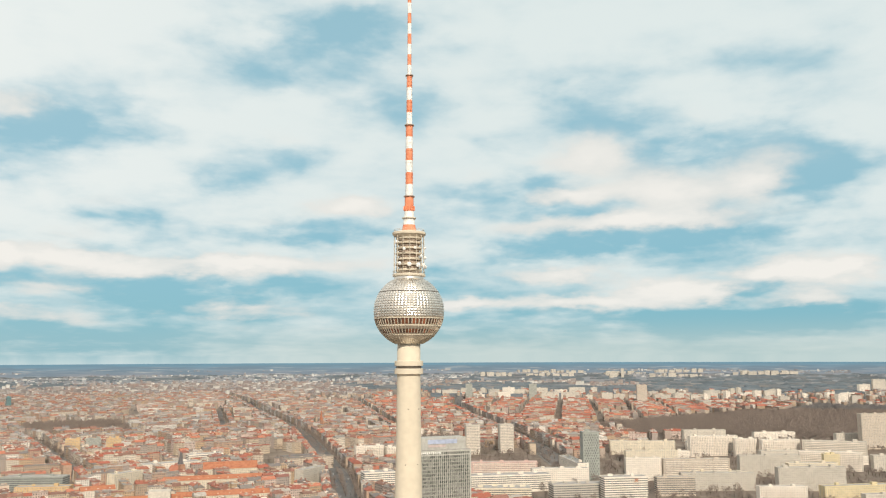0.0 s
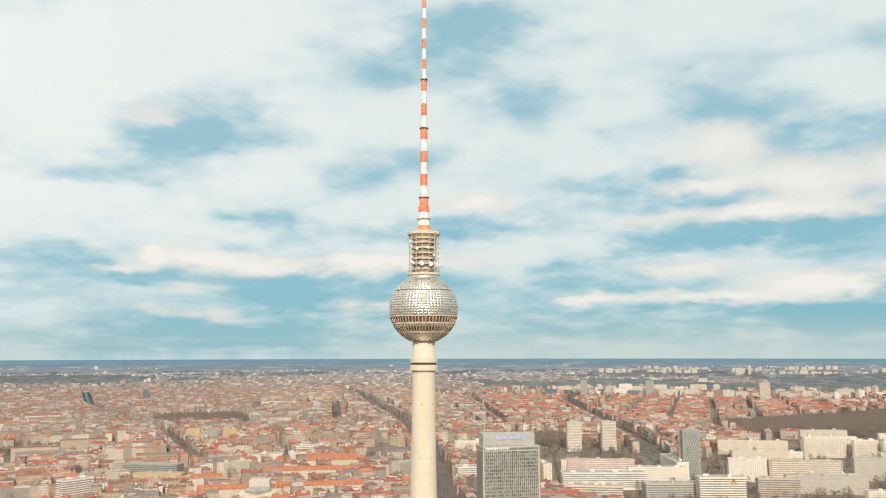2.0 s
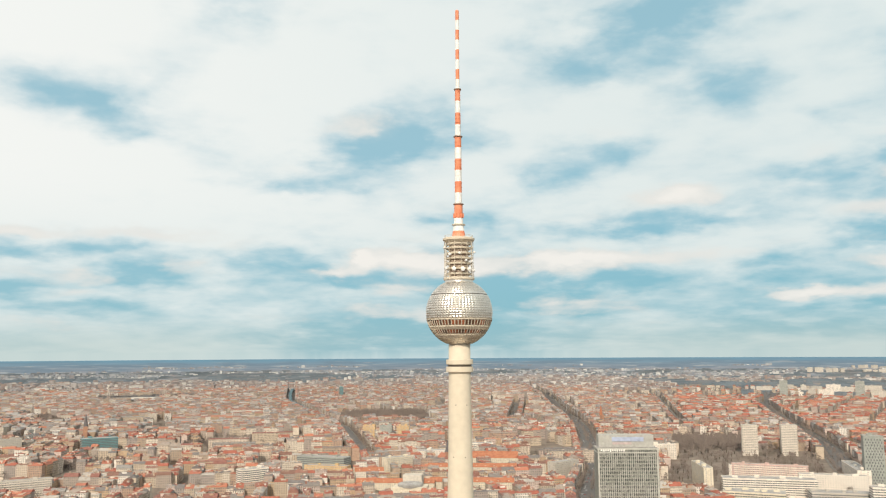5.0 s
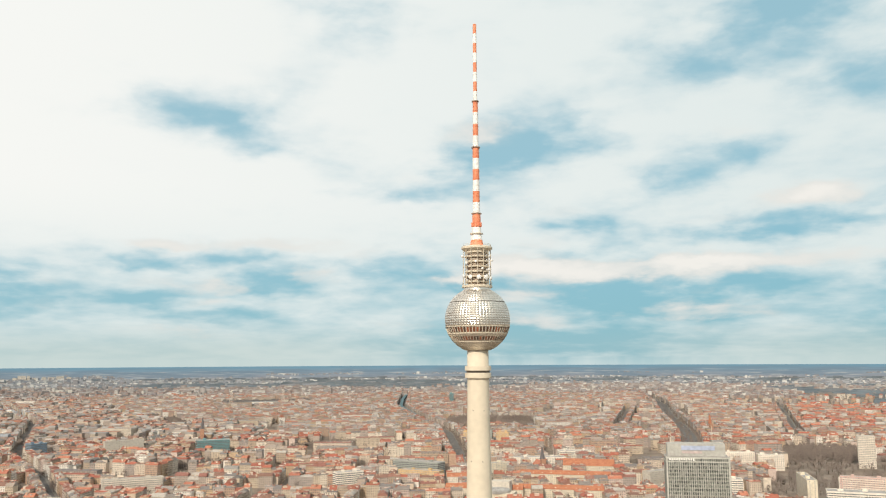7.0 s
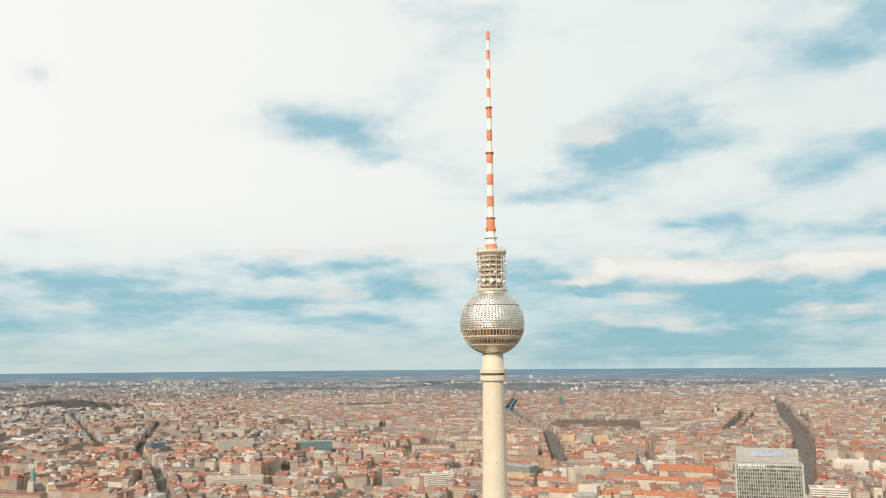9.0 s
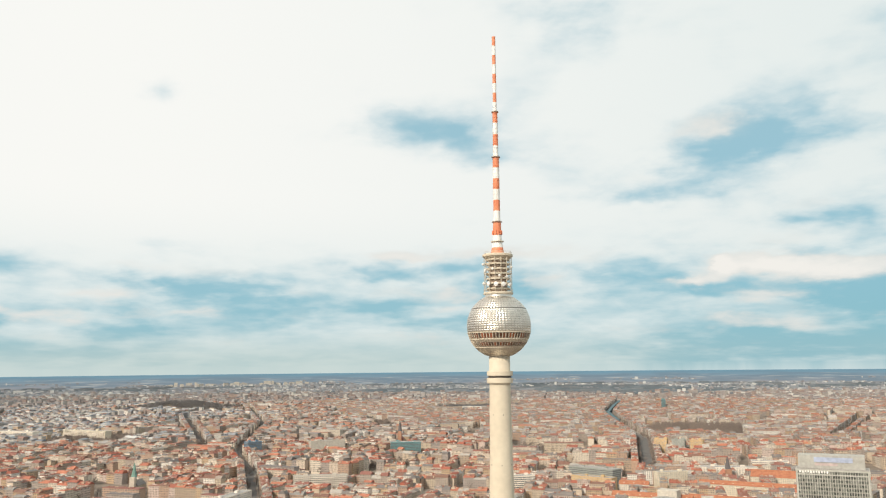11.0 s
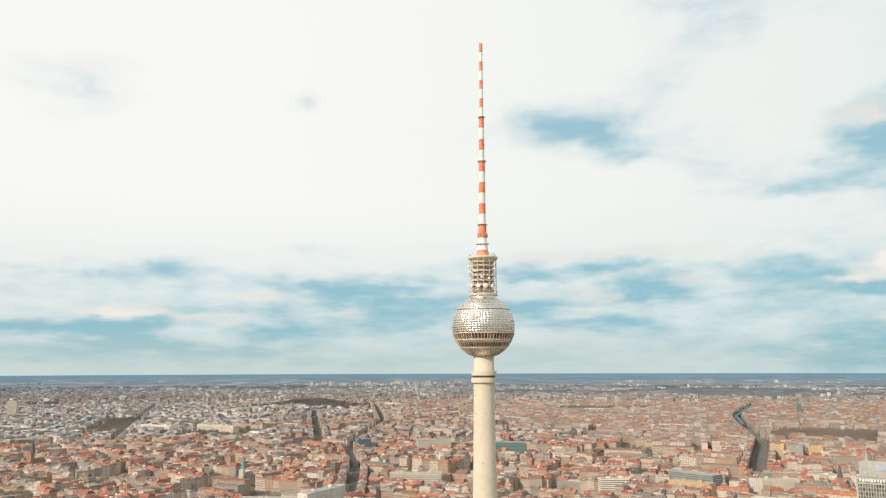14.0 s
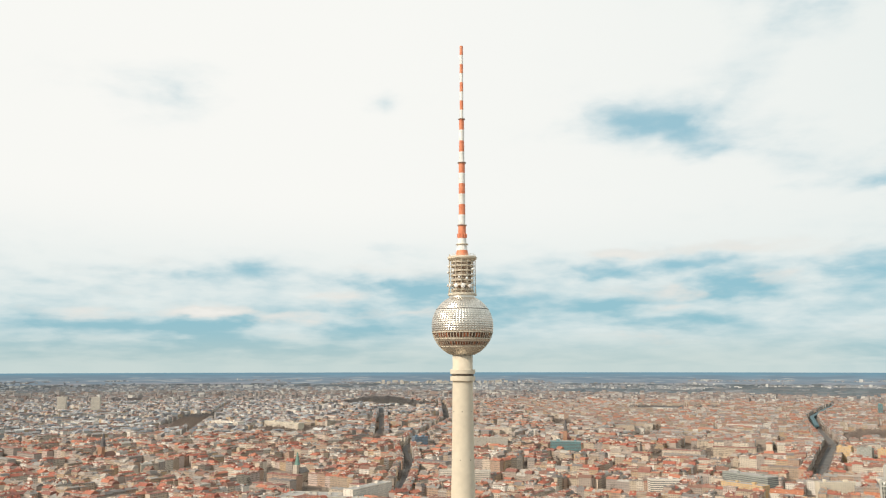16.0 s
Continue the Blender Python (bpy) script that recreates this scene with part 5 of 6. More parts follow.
reach_ = np.hypot(houses[:, 0] - EYE.x, houses[:, 1] - EYE.y)
order = np.argsort(reach_)
houses, reach_ = houses[order], reach_[order]
SINGLE = 300
single, rest = houses[:SINGLE], houses[SINGLE:]
near_ = reach_[SINGLE:] < 1900
side_turn = np.degrees(np.arctan2(rest[:, 0] - EYE.x, rest[:, 1] - EYE.y))
red_ = ~near_ & (side_turn > 35) & (reach_[SINGLE:] > 2050)
west_ = ~near_ & (side_turn < -19 - 6 * np.sin(reach_[SINGLE:] / 170)) & (reach_[SINGLE:] > 2000)
town("near_row_houses", rest[near_], wall_near, roof_many, "pale plastered row houses with red and grey tiled roofs", True, 5)
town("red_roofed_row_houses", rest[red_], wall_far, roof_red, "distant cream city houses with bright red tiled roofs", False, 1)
town("grey_row_houses", rest[west_], wall_west, roof_west, "distant city houses and brown roofs, greyed for haze in their colours", False, 1)
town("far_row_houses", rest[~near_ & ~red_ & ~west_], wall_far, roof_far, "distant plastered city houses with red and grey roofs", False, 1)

# the outer city, coarser with distance
count = 40000
turn_ = np.radians(rng.uniform(-58, 82, count))
far_ = 3800 * (10800 / 3800) ** (rng.random(count) ** 1.35)
ox, oy = EYE.x + far_ * np.sin(turn_), EYE.y + far_ * np.cos(turn_)
clump = np.array([noise.noise(Vector((a_ / 1500, b_ / 1500, 3.1))) + 0.5 * noise.noise(Vector((a_ / 500, b_ / 500, 7.7))) for a_, b_ in zip(ox, oy)])
eastward = smooth((np.degrees(turn_) - 34) / 14) * smooth((7600 - far_) / 1500)
ok_ = (clump > -0.4 + 0.75 * smooth((far_ - 4600) / 5000) + 0.62 * eastward) & ~in_parks(ox, oy, 10)
ox, oy, far_ = ox[ok_], oy[ok_], far_[ok_]
count = len(ox)
outer = np.stack([ox, oy, rng.choice([0.45, -0.05, -0.35, 1.2, 1.5, -1.9], count) + rng.normal(0, 0.1, count), rng.uniform(11, 34, count) * np.where(rng.random(count) < 0.1, 2.2, 1.0), rng.uniform(9, 14, count),
                  np.where(rng.random(count) < 0.05, rng.uniform(18, 30, count), rng.uniform(6, 15, count)), rng.uniform(1, 4, count)], 1)
town("outer_city_houses", outer[far_ < 5600], wall_outer, roof_outer, "outer city of pale blocks and brown roofs in haze-muted tones", False, 0)
town("suburb_houses", outer[far_ >= 5600], wall_edge, wall_edge, "far suburbs under the horizon, tinted grey-blue for haze", False, 0)


# single houses, built from a few patterns and set down one by one
def house_pattern(n):
    r = np.random.default_rng(50 + n)
    h = np.array([[0, 0, 0, 20 + r.uniform(-1, 3), 12.3, 18.5 + r.uniform(-1.5, 2.5), r.uniform(2.6, 5)]])
    top = np.array([[0.04, 0.5, 0.93][n % 3]])
    if n % 3 == 2:
        h[:, 6] = 0.7
    zero = np.zeros(1)
    ob = thing("row_house", "plastered row house with a tiled roof", "house", "row houses")
    v, q, uv = box_walls(h, zero)
    new("wall", mesh_of("wall", v, q, [wall_one])).parent = ob
    v, q = roofs(h, zero, top)
    new("roof", mesh_of("roof", v, q, [roof_one])).parent = ob
    for k in range(2):
        v, q = boxes(np.array([r.uniform(-8, 8)]), np.array([r.uniform(-2, 2)]), h[:, 5], zero, np.array([r.uniform(0.8, 2.4)]), np.array([1.0]), h[:, 6] + 1.2)
        new("chimney", mesh_of("chimney", v, q, [chimney_mat])).parent = ob
    v, q = panes(h, zero)
    tagged(new("window_panes", mesh_of("window_panes", v, q, [glass_dark])), kind="stuff").parent = ob
    v, q = boxes(zero, np.full(1, -h[0, 4] / 2 - 0.2), h[:, 5] - 0.55, zero, h[:, 3] - 0.2, np.array([0.5]), np.array([0.4]))
    new("cornice", mesh_of("cornice", v, q, [pale_steel])).parent = ob
    return ob


patterns = [house_pattern(n) for n in range(9)]
KIND = ["plastered row house with a steep tiled roof", "plastered row house with a mansard roof", "plastered row house with a flat grey roof"]
used = set()
for i_, (x_, y_, t_, w_, d_, e_, r_) in enumerate(single):
    k_ = int(rng.integers(0, 9))
    m_ = pose(x_, y_, float(land(x_, y_)), 0, 0, math.degrees(t_))
    if k_ in used:
        tagged(copy_thing(patterns[k_], m_), KIND[k_ % 3])
    else:
        used.add(k_)
        tagged(patterns[k_], KIND[k_ % 3]).matrix_basis = m_
for k_ in range(9):
    if k_ not in used:
        for o_ in (*patterns[k_].children, patterns[k_]):
            bpy.data.objects.remove(o_)


# ---- trees ----
def crown_cloud(n, r, seed, tall=1.25, size=0.3):
    """Small leaning clumps of twigs filling an uneven crown of radius r: corners of n four-sided shreds."""
    g = np.random.default_rng(seed)
    p = g.normal(0, 1, (n, 3))
    p /= np.linalg.norm(p, axis=1)[:, None]
    p *= (g.uniform(0.25, 1, n) ** 0.6 * g.choice([0.75, 1.0, 1.12], n))[:, None] * r
    p[:, 2] *= tall
    u, w = g.normal(0, 1, (n, 3)), g.normal(0, 1, (n, 3))
    u = u + p / r * 1.2 + np.array([0, 0, 0.6])
    u = u / np.linalg.norm(u, axis=1)[:, None] * (r * g.uniform(0.7, 1.4, n) * size)[:, None]
    w = w / np.linalg.norm(w, axis=1)[:, None] * (r * g.uniform(0.2, 0.45, n) * size)[:, None]
    return np.stack([p - u, p - w, p + u, p + w], 1)


def tree_spots():
    """Where trees stand: close in the parks, in rows along the streets, here and there in the yards."""
    out = []
    for cx, cy, hw, hd, turn in PARKS:
        c, s = math.cos(radians(turn)), math.sin(radians(turn))
        n = int(4 * hw * hd / 64)
        u, w = rng.uniform(-hw, hw, n), rng.uniform(-hd, hd, n)
        ok = np.array([noise.noise(Vector((a_ / 60, b_ / 60, cx))) > -0.3 for a_, b_ in zip(u, w)])
        out.append(np.stack([cx + u * c - w * s, cy + u * s + w * c], 1)[ok])
    for _, width, line in STREETS:
        p, way = along(line, 11.0)
        side = np.stack([way[:, 1], -way[:, 0]], 1)
        for k in (-1, 1):
            far = np.hypot(p[:, 0] - EYE.x, p[:, 1] - EYE.y)
            out.append((p + side * k * (width / 2 - 3.5))[rng.random(len(p)) < np.where(far < 2100, 0.8, 0.25) * (1.0 if width > 30 else 0.35)])
        if width > 40:
            out.append(p[rng.random(len(p)) < 0.35])
    x, y = rng.uniform(560, 1800, 5200), rng.uniform(-200, 1000, 5200)
    ok = slabs_zone(x, y) & ~in_kept(x, y) & (street_gap(x, y) > 2)
    out.append(np.stack([x, y], 1)[ok])
    n = 7000
    d, t = np.sqrt(rng.uniform(1000 ** 2, 3300 ** 2, n)), np.radians(rng.uniform(-55, 78, n))
    out.append(np.stack([EYE.x + d * np.sin(t), EYE.y + d * np.cos(t)], 1))
    n = 5200
    d, t = np.sqrt(rng.uniform(2900 ** 2, 4100 ** 2, n)), np.radians(rng.uniform(30, 78, n))
    x, y = EYE.x + d * np.sin(t), EYE.y + d * np.cos(t)
    ok = in_far_east(x, y) & ~in_kept(x, y) & np.array([noise.noise(Vector((a_ / 260, b_ / 260, 4.4))) > -0.12 for a_, b_ in zip(x, y)])
    out.append(np.stack([x, y], 1)[ok])
    return np.concatenate(out)


spots = tree_spots()
spots = spots[in_view(spots[:, 0], spots[:, 1])]
spots = spots[np.argsort(np.hypot(spots[:, 0] - EYE.x, spots[:, 1] - EYE.y))]
TREES = 120
clouds_ = [crown_cloud(130, 1.0, 90 + k, size=0.24) for k in range(12)]
wood_v, hill_v, stem = [], [], []
for i_, (x_, y_) in enumerate(spots[TREES:]):
    r_ = rng.uniform(3.2, 5.4) * (1.1 if in_parks(np.array([x_]), np.array([y_]))[0] else 1.0)
    z_ = float(land(x_, y_))
    far__ = math.hypot(x_ - EYE.x, y_ - EYE.y)
    cl = clouds_[i_ % 12][: 46 if far__ < 1500 else 20 if far__ < 2700 else 11]
    grow = 1.45 if far__ < 1500 else 2.15 if far__ < 2700 else 2.8
    (hill_v if far__ > 2700 else wood_v).append(((cl - cl.mean(1, keepdims=True)) * grow + cl.mean(1, keepdims=True)) * r_ + np.array([x_, y_, z_ + r_ * 1.55]))
    if far__ < 1600:
        stem.append((x_, y_, z_, r_))
v = np.concatenate(wood_v).reshape(-1, 3)
tagged(new("bare_trees", mesh_of("bare_trees", folded(v), np.arange(len(v)).reshape(-1, 4), [twigs])), "leafless grey-brown trees of parks, yards and streets", "trees", kind="stuff")
v = np.concatenate(hill_v).reshape(-1, 3)
tagged(new("far_trees", mesh_of("far_trees", folded(v), np.arange(len(v)).reshape(-1, 4), [twigs_haze_grey])), "dark woods on the far hill and beyond, haze-greyed in colour", "trees", kind="stuff")
stem = np.array(stem)
v, q = boxes(stem[:, 0], stem[:, 1], stem[:, 2] - 1, stem[:, 3], np.full(len(stem), 0.5), np.full(len(stem), 0.5), stem[:, 3] * 1.4 + 1)
tagged(new("tree_trunks", mesh_of("tree_trunks", folded(v), q, [bark])), "dark trunks of the leafless trees", "trunks", kind="stuff")


def tree_pattern(n):
    r = np.random.default_rng(300 + n)
    ob = thing("tree", "leafless brown tree with a rounded crown of twigs", "tree", "bare trees")
    bm = bmesh.new()
    bmesh.ops.create_cone(bm, cap_ends=True, segments=8, radius1=0.42, radius2=0.2, depth=5.0, matrix=Matrix.Translation((0, 0, 2.2)))
    for k in range(7):
        way = Vector((math.cos(k * 0.9 + n), math.sin(k * 0.9 + n), r.uniform(0.7, 1.5))).normalized()
        m = Matrix.Translation(Vector((0, 0, 3.6 + 0.25 * k)) + way * 1.8) @ way.to_track_quat("Z", "Y").to_matrix().to_4x4()
        bmesh.ops.create_cone(bm, cap_ends=True, segments=5, radius1=0.16, radius2=0.05, depth=3.8, matrix=m)
    part("trunk", bm, bark, ob)
    v = (crown_cloud(430, 4.9, 400 + n, size=0.2) + np.array([0, 0, 7.0])).reshape(-1, 3)
    new("crown", mesh_of("crown", v, np.arange(len(v)).reshape(-1, 4), [twigs])).parent = ob
    return ob


tree_kinds = [tree_pattern(n) for n in range(4)]
for i_, (x_, y_) in enumerate(spots[:TREES]):
    m_ = pose(x_, y_, float(land(x_, y_)), 0, 0, rng.uniform(0, 360))
    if i_ < 4:
        tree_kinds[i_].matrix_basis = m_
    else:
        copy_thing(tree_kinds[i_ % 4], m_)

# far woods towards the horizon
count = 5200
turn_ = np.radians(rng.uniform(-60, 84, count))
far_ = 3500 * (8200 / 3500) ** rng.random(count)
ox, oy = EYE.x + far_ * np.sin(turn_), EYE.y + far_ * np.cos(turn_)
clump = np.array([noise.noise(Vector((a_ / 1500, b_ / 1500, 3.1))) + 0.5 * noise.noise(Vector((a_ / 500, b_ / 500, 7.7))) for a_, b_ in zip(ox, oy)])
eastward = smooth((np.degrees(turn_) - 32) / 12)
ok_ = (clump < -0.1 + 0.5 * smooth((far_ - 5000) / 6000) + 0.38 * eastward) & ((far_ > 4300) | (eastward > 0.6)) & ~in_kept(ox, oy)
ox, oy, far_ = ox[ok_], oy[ok_], far_[ok_]
count = len(ox)
tall_ = rng.uniform(5, 11, count)
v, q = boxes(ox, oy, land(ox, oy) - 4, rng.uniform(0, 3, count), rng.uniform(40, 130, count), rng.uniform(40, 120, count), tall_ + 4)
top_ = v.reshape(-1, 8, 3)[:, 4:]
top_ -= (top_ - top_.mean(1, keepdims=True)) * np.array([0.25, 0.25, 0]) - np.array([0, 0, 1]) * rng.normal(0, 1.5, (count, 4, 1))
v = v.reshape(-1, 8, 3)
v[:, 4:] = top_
tagged(new("far_woods", mesh_of("far_woods", folded(v.reshape(-1, 3)), q, [woods_haze_blue])), "dark woods along the horizon, tinted haze blue", "woods", kind="stuff")


# ---- the television tower ----
def smoothed(ob):
    for p in ob.data.polygons:
        p.use_smooth = len(p.vertices) == 4
    return ob


tower = thing("television_tower", "tall concrete television tower with a steel sphere and striped mast", "tower")
smoothed(part("shaft", turned([(16, 0), (13.2, 6), (10.6, 16), (9.0, 32), (7.9, 60), (6.6, 110), (5.7, 150), (5.25, 186), (5.2, 202)], 96), concrete, tower, "smooth cream concrete shaft"))
for lo_, hi_ in ((187.3, 189.9), (190.9, 193.3)):
    part("collar_ring", turned([(5.0, lo_), (6.35, lo_ + 0.05), (6.45, lo_ + 0.3), (6.45, hi_ - 0.3), (6.35, hi_ - 0.05), (5.0, hi_)], 96), concrete, tower, "pale ring round the shaft")
# a dark sheet over the shaft paints the shade between both rings
part("collar_gap", turned([(5.7, 189.8), (5.7, 191.0)], 96), seam_mat, tower, "dark band painted for the shade between the rings")
part("upper_sleeve", turned([(4.95, 193.2), (4.95, 201.5)], 96), concrete, tower)

for k_, z_ in enumerate((128.0, 148.0, 172.0)):
    for a_ in (205.0, 262.0, 318.0):
        r_ = float(np.interp(z_, (110, 150, 186), (6.6, 5.7, 5.25)))
        bm_ = bmesh.new()
        bmesh.ops.create_cube(bm_, size=1, matrix=pose(0, 0, 0, 0, 0, a_ + 11 * k_) @ Matrix.Translation((r_ - 0.02, 0, z_)) @ Matrix.Diagonal((0.12, 0.4, 0.5, 1)))
        part("port", bm_, seam_mat, tower, "small dark port in the shaft")

ring_mat = material("brown service rings", [(0.30, 0.21, 0.16), (0.36, 0.27, 0.21)], 0.7, source="noise", scale=0.5)
MID, BALL = 215.8, 16.0


def on_ball(lon, lat, r=BALL):
    return Vector((r * math.cos(lat) * math.cos(lon), r * math.cos(lat) * math.sin(lon), MID + r * math.sin(lat)))


def stud_shell(lat0, lat1, rows, around, rise):
    """Pyramid studs in courses over a zone of the sphere."""
    bm = bmesh.new()
    for j in range(rows):
        a_, b_ = lat0 + (lat1 - lat0) * j / rows, lat0 + (lat1 - lat0) * (j + 1) / rows
        gap = (b_ - a_) * 0.05
        for k in range(around):
            l0, l1 = 2 * math.pi * k / around, 2 * math.pi * (k + 1) / around
            g = (l1 - l0) * 0.04
            c = [bm.verts.new(on_ball(l, t)) for l, t in ((l0 + g, a_ + gap), (l1 - g, a_ + gap), (l1 - g, b_ - gap), (l0 + g, b_ - gap))]
            tip = bm.verts.new(on_ball((l0 + l1) / 2, (a_ + b_) / 2, BALL + rise))
            for n in range(4):
                bm.faces.new((c[n], c[(n + 1) % 4], tip))
    return bm


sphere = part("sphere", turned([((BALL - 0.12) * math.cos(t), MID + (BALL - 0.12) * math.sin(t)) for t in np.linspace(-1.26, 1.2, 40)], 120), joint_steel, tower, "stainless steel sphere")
SEAM = radians(31.5)
BELT = radians(-13.0)
tagged(part("studs", stud_shell(BELT + 0.02, SEAM - 0.012, 10, 64, 0.19), studs_mat, sphere, "shining pyramid studs in courses"), kind="stuff")
tagged(part("studs", stud_shell(SEAM + 0.012, radians(64), 7, 56, 0.18), studs_mat, sphere, "shining pyramid studs in courses"), kind="stuff")


def hoop(lat, r, tall):
    z, rr = MID + BALL * math.sin(lat), BALL * math.cos(lat)
    return band_ring(rr - 0.5, rr + r, z - tall / 2, z + tall / 2, 120)


part("seam", hoop(SEAM, 0.06, 0.42), seam_mat, sphere, "dark seam round the sphere")
part("belt_ledge", hoop(BELT, 0.32, 0.45), pale_steel, sphere, "projecting ledge above the windows")
part("belt_ledge", hoop(radians(-25.5), 0.2, 0.5), pale_steel, sphere)
part("belt_ledge", hoop(radians(-43), 0.18, 0.4), pale_steel, sphere)


def zone_quad(l0, l1, t0, t1, r, deep=0.0):
    bm = bmesh.new()
    v = [bm.verts.new(on_ball(l, t, r)) for l, t in ((l0, t0), (l1, t0), (l1, t1), (l0, t1))]
    bm.faces.new(v)
    if deep:
        w = [bm.verts.new(on_ball(l, t, r - deep)) for l, t in ((l0, t0), (l1, t0), (l1, t1), (l0, t1))]
        for n in range(4):
            bm.faces.new((w[n], w[(n + 1) % 4], v[(n + 1) % 4], v[n]))
    return bm


for t0_, t1_, n_ in ((-23.2, -14.6, 60), (-39.5, -32.0, 60)):
    t0_, t1_ = radians(t0_), radians(t1_)
    first = None
    for k_ in range(n_):
        l0_ = 2 * math.pi * k_ / n_
        if first is None:
            first = part("window", zone_quad(0.018, 2 * math.pi / n_ - 0.018, t0_, t1_, BALL + 0.03), bronze, sphere)
            continue
        w_ = new("window", first.data)
        w_.parent = sphere
        w_.matrix_basis = pose(0, 0, 0, 0, 0, math.degrees(l0_))
for lat0_, lat1_ in ((-25.3, -31.6), (-39.8, -42.6), (-43.4, -70.0)):
    shell = bmesh.new()
    for k_ in range(60):
        l0_, l1_ = 2 * math.pi * k_ / 60, 2 * math.pi * (k_ + 1) / 60
        row_ = np.linspace(radians(lat1_), radians(lat0_), 5)
        for t0_, t1_ in zip(row_, row_[1:]):
            shell.faces.new([shell.verts.new(on_ball(l, t, BALL + 0.05)) for l, t in ((l0_ + 0.01, t0_), (l1_ - 0.01, t0_), (l1_ - 0.01, t1_), (l0_ + 0.01, t1_))])
    tagged(part("cladding", shell, studs_mat, sphere, "smooth steel cladding panels"), kind="stuff")
ribs = []
for k_ in range(60):
    if not ribs:
        bm_ = bmesh.new()
        for t_ in np.linspace(radians(-68), radians(-14), 12)[:-1]:
            dt = radians(54) / 11
            a_, b_, c_, d_ = (bm_.verts.new(on_ball(l, t, BALL + 0.22)) for l, t in ((-0.009, t_), (0.009, t_), (0.009, t_ + dt), (-0.009, t_ + dt)))
            bm_.faces.new((a_, b_, c_, d_))
            e_, f_ = bm_.verts.new(on_ball(-0.009, t_, BALL - 0.1)), bm_.verts.new(on_ball(-0.009, t_ + dt, BALL - 0.1))
            g_, h_ = bm_.verts.new(on_ball(0.009, t_, BALL - 0.1)), bm_.verts.new(on_ball(0.009, t_ + dt, BALL - 0.1))
            bm_.faces.new((e_, a_, d_, f_))
            bm_.faces.new((b_, g_, h_, c_))
        ribs.append(part("rib", bm_, pale_steel, sphere))
    else:
        r_ = new("rib", ribs[0].data)
        r_.parent = sphere
        r_.matrix_basis = pose(0, 0, 0, 0, 0, 6.0 * k_)

# the open gallery above the sphere
part("neck", turned([(7.6, 229.3), (6.9, 230.3), (6.8, 231.4), (6.2, 231.6)], 72), studs_mat, tower, "steel collar on the sphere")
# brown instead of concrete, so the colour holds the shade between floors
part("gallery_core", turned([(4.7, 230.5), (4.7, 251.5)], 72), ring_mat, tower, "brown core of the open gallery, shade put into its colour")
for k_, z_ in enumerate((233.9, 236.4, 238.9, 241.4, 243.9, 246.4, 248.6)):
    part("gallery_floor", turned([(4.6, z_), (5.85, z_), (5.95, z_ + 0.12), (5.95, z_ + 0.86), (5.85, z_ + 0.98), (4.6, z_ + 0.98)], 72), pale_steel, tower, "pale round gallery floor")
    part("gallery_rail", band_ring(5.95, 6.06, z_ + 1.55, z_ + 1.67), pale_steel, tower)
platform = part("platform", turned([(4.6, 231.4), (7.3, 231.4), (7.55, 231.6), (7.55, 232.5), (7.3, 232.7), (4.6, 232.7)], 72), pale_steel, tower, "broad service platform at the gallery's foot")
for z_ in (233.2, 233.9):
    part("railing", band_ring(7.3, 7.42, z_, z_ + 0.12), pale_steel, platform)
post_ = None
for k_ in range(14):
    if post_ is None:
        bm_ = bmesh.new()
        bmesh.ops.create_cone(bm_, cap_ends=True, segments=8, radius1=0.17, radius2=0.17, depth=18.2, matrix=Matrix.Translation((6.95, 0, 241.6)))
        for z_ in (236.9, 241.9, 246.9):
            bmesh.ops.create_cube(bm_, size=1, matrix=Matrix.Translation((6.45, 0, z_)) @ Matrix.Diagonal((1.1, 0.16, 0.16, 1)))
        post_ = part("post", bm_, pale_steel, tower)
    else:
        r_ = new("post", post_.data)
        r_.parent = tower
        r_.matrix_basis = pose(0, 0, 0, 0, 0, 360.0 / 14 * k_)
for z_ in (237.0, 242.0, 247.0):
    part("hoop", band_ring(6.88, 7.02, z_, z_ + 0.14), pale_steel, tower, "thin hoop round the gallery posts")
deck = part("deck", turned([(4.9, 248.9), (6.0, 249.5), (7.3, 250.5), (7.7, 250.8), (7.75, 251.7), (7.3, 252.0), (3.4, 252.1)], 72), concrete, tower, "round concrete deck under the mast")
for z_ in (252.4, 253.0):
    part("railing", band_ring(6.9, 7.02, z_, z_ + 0.12), pale_steel, deck)


def dish(lon, z, r):
    """A drum antenna on the gallery's edge, facing outwards."""
    bm = bmesh.new()
    m = pose(0, 0, 0, 0, 0, lon) @ pose(7.5, 0, z, 0, 90, 0)
    bmesh.ops.create_cone(bm, cap_ends=True, segments=24, radius1=r * 0.85, radius2=r, depth=0.7, matrix=m)
    bmesh.ops.create_cone(bm, cap_ends=True, segments=24, radius1=r, radius2=r * 0.3, depth=0.3, matrix=m @ Matrix.Translation((0, 0, 0.5)))
    bmesh.ops.create_cone(bm, cap_ends=True, segments=8, radius1=0.12, radius2=0.12, depth=1.6, matrix=m @ Matrix.Translation((0, 0, -0.8)))
    return part("dish_antenna", bm, white_paint, tower, "white round dish antenna")


for lon_, z_, r_ in ((230, 236.5, 1.0), (262, 236.3, 1.1), (290, 236.2, 1.2), (212, 243.5, 0.7), (250, 244.0, 0.6), (305, 240, 0.7), (320, 236, 1.0), (195, 237, 0.8), (275, 240.5, 0.6), (335, 245, 0.6), (180, 247, 0.7)):
    dish(lon_, z_, r_)

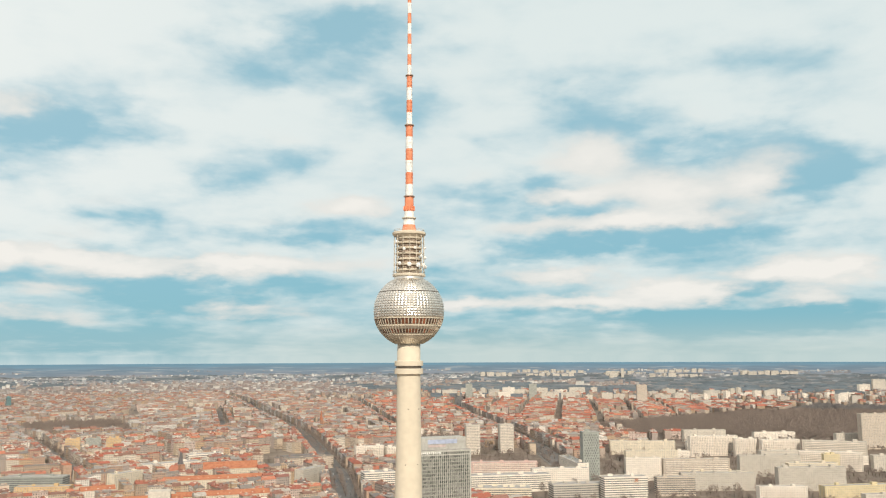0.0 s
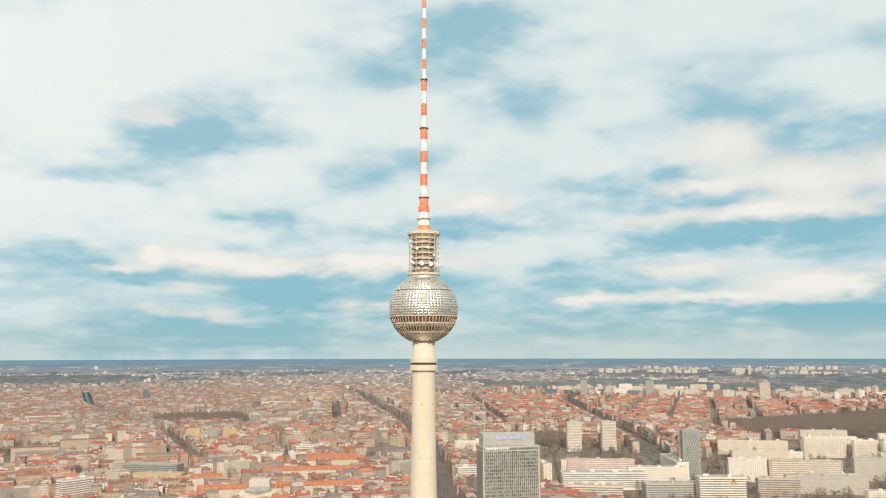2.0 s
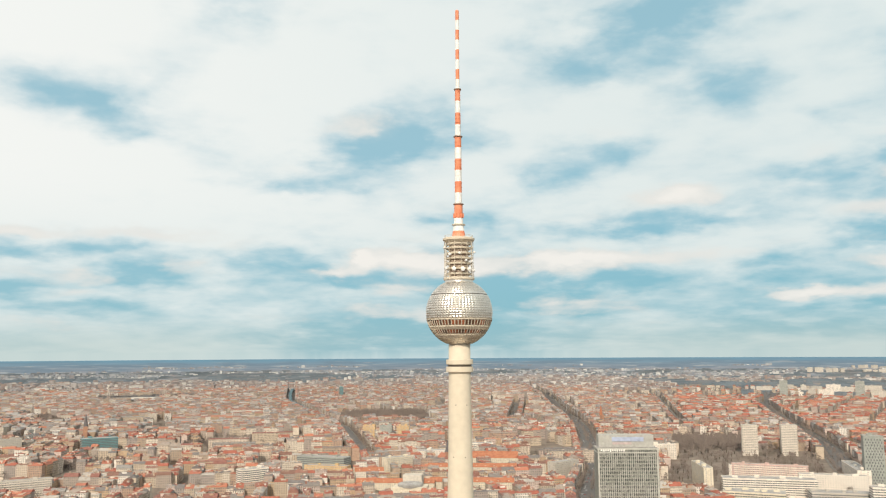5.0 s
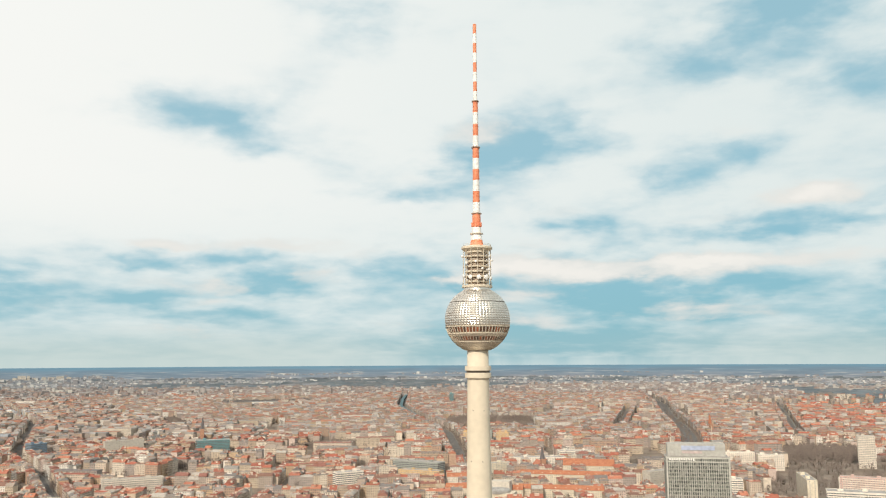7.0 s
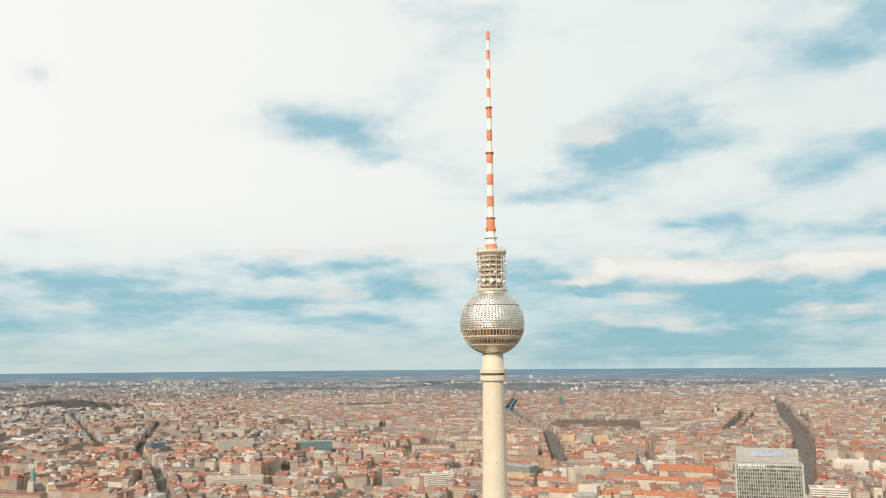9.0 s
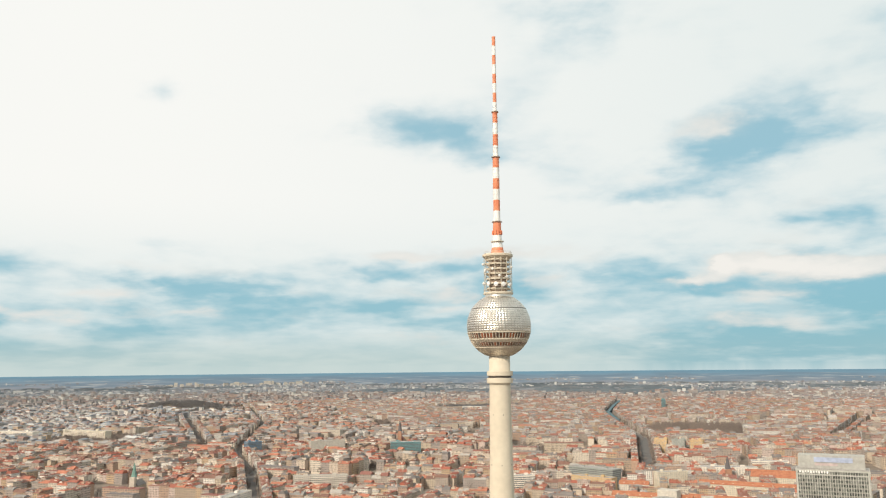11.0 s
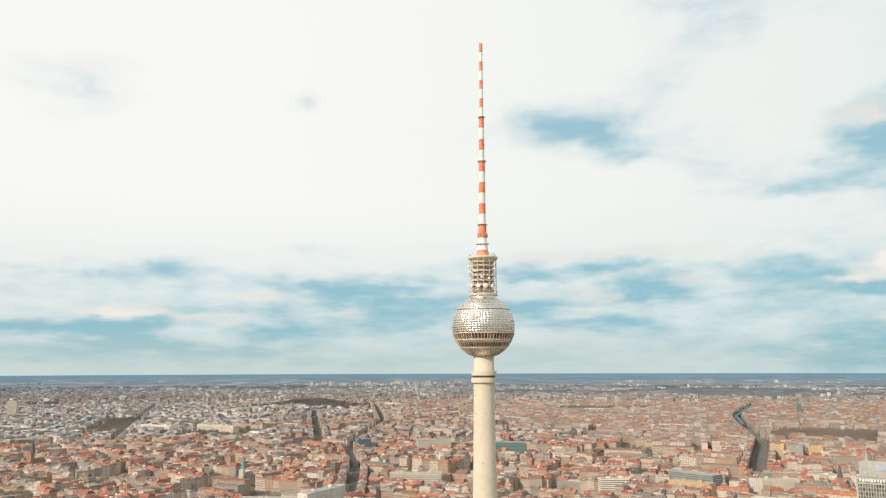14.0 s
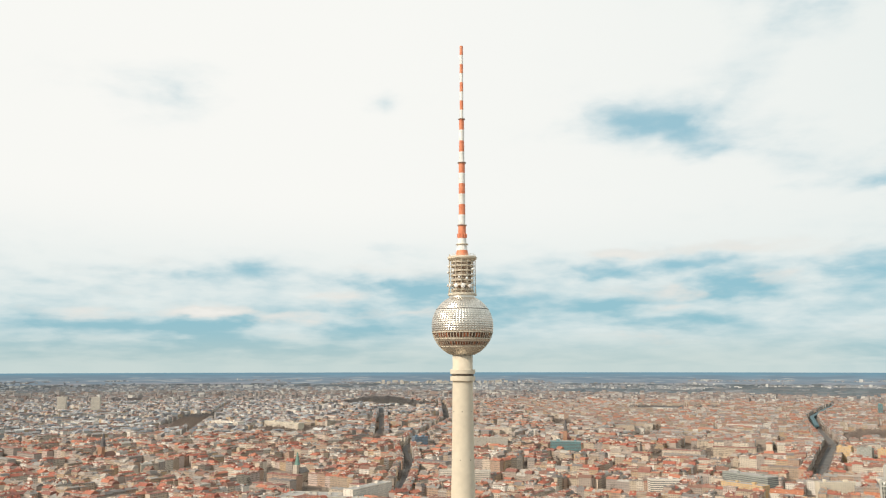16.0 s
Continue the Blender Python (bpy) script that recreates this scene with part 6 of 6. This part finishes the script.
# the striped mast: each stretch from ring to ring is drawn in bands of even height, orange at its foot
mast = part("mast_foot", turned([(3.5, 252.0), (2.85, 255.4)], 48), red_paint, tower, "orange foot of the mast")
part("mast_band", turned([(2.85, 255.4), (2.3, 259.0)], 48), white_paint, tower, "white painted mast band")
part("mast_ring", turned([(2.2, 258.3), (3.3, 258.4), (3.3, 258.8), (2.2, 258.9)], 48), pale_steel, tower, "thin service ring round the mast")
part("mast_band", turned([(2.3, 259.0), (2.15, 261.8)], 48), white_paint, tower)
part("mast_band", turned([(2.15, 261.8), (2.0, 268.8)], 48), red_paint, tower, "orange painted mast band")
for k_ in range(10):
    bm_ = bmesh.new()
    bmesh.ops.create_cube(bm_, size=1, matrix=pose(0, 0, 0, 0, 0, 36 * k_) @ Matrix.Translation((2.4, 0, 263.2)) @ Matrix.Diagonal((0.5, 0.5, 2.0, 1)))
    part("panel_antenna", bm_, red_paint, tower)
for lo_, hi_, r0_, r1_, n_ in ((268.8, 302.8, 1.72, 1.62, 6), (302.8, 327.0, 1.38, 1.28, 4), (327.0, 368.2, 0.98, 0.9, 8)):
    part("mast_ring", turned([(r0_, lo_ - 0.3), (r0_ + 0.85, lo_ - 0.2), (r0_ + 0.85, lo_ + 0.2), (r0_, lo_ + 0.3)], 48), ring_mat, tower, "thin service ring round the mast")
    for k_ in range(n_):
        z0_, z1_ = lo_ + (hi_ - lo_) * k_ / n_, lo_ + (hi_ - lo_) * (k_ + 1) / n_
        q0_, q1_ = r0_ + (r1_ - r0_) * k_ / n_, r0_ + (r1_ - r0_) * (k_ + 1) / n_
        red_ = k_ % 2 == 1
        part("mast_band", turned([(q0_, z0_), (q1_, z1_)], 48), red_paint if red_ else white_paint, tower, "orange painted mast band" if red_ else "white painted mast band")
        if n_ != 8:
            for j_ in range(3):
                zz = z0_ + (z1_ - z0_) * (j_ + 0.5) / 3
                part("aerial_ring", turned([(q0_, zz - 0.1), (q0_ + 0.09, zz - 0.1), (q0_ + 0.09, zz + 0.1), (q0_, zz + 0.1)], 24), red_paint if red_ else white_paint, tower)
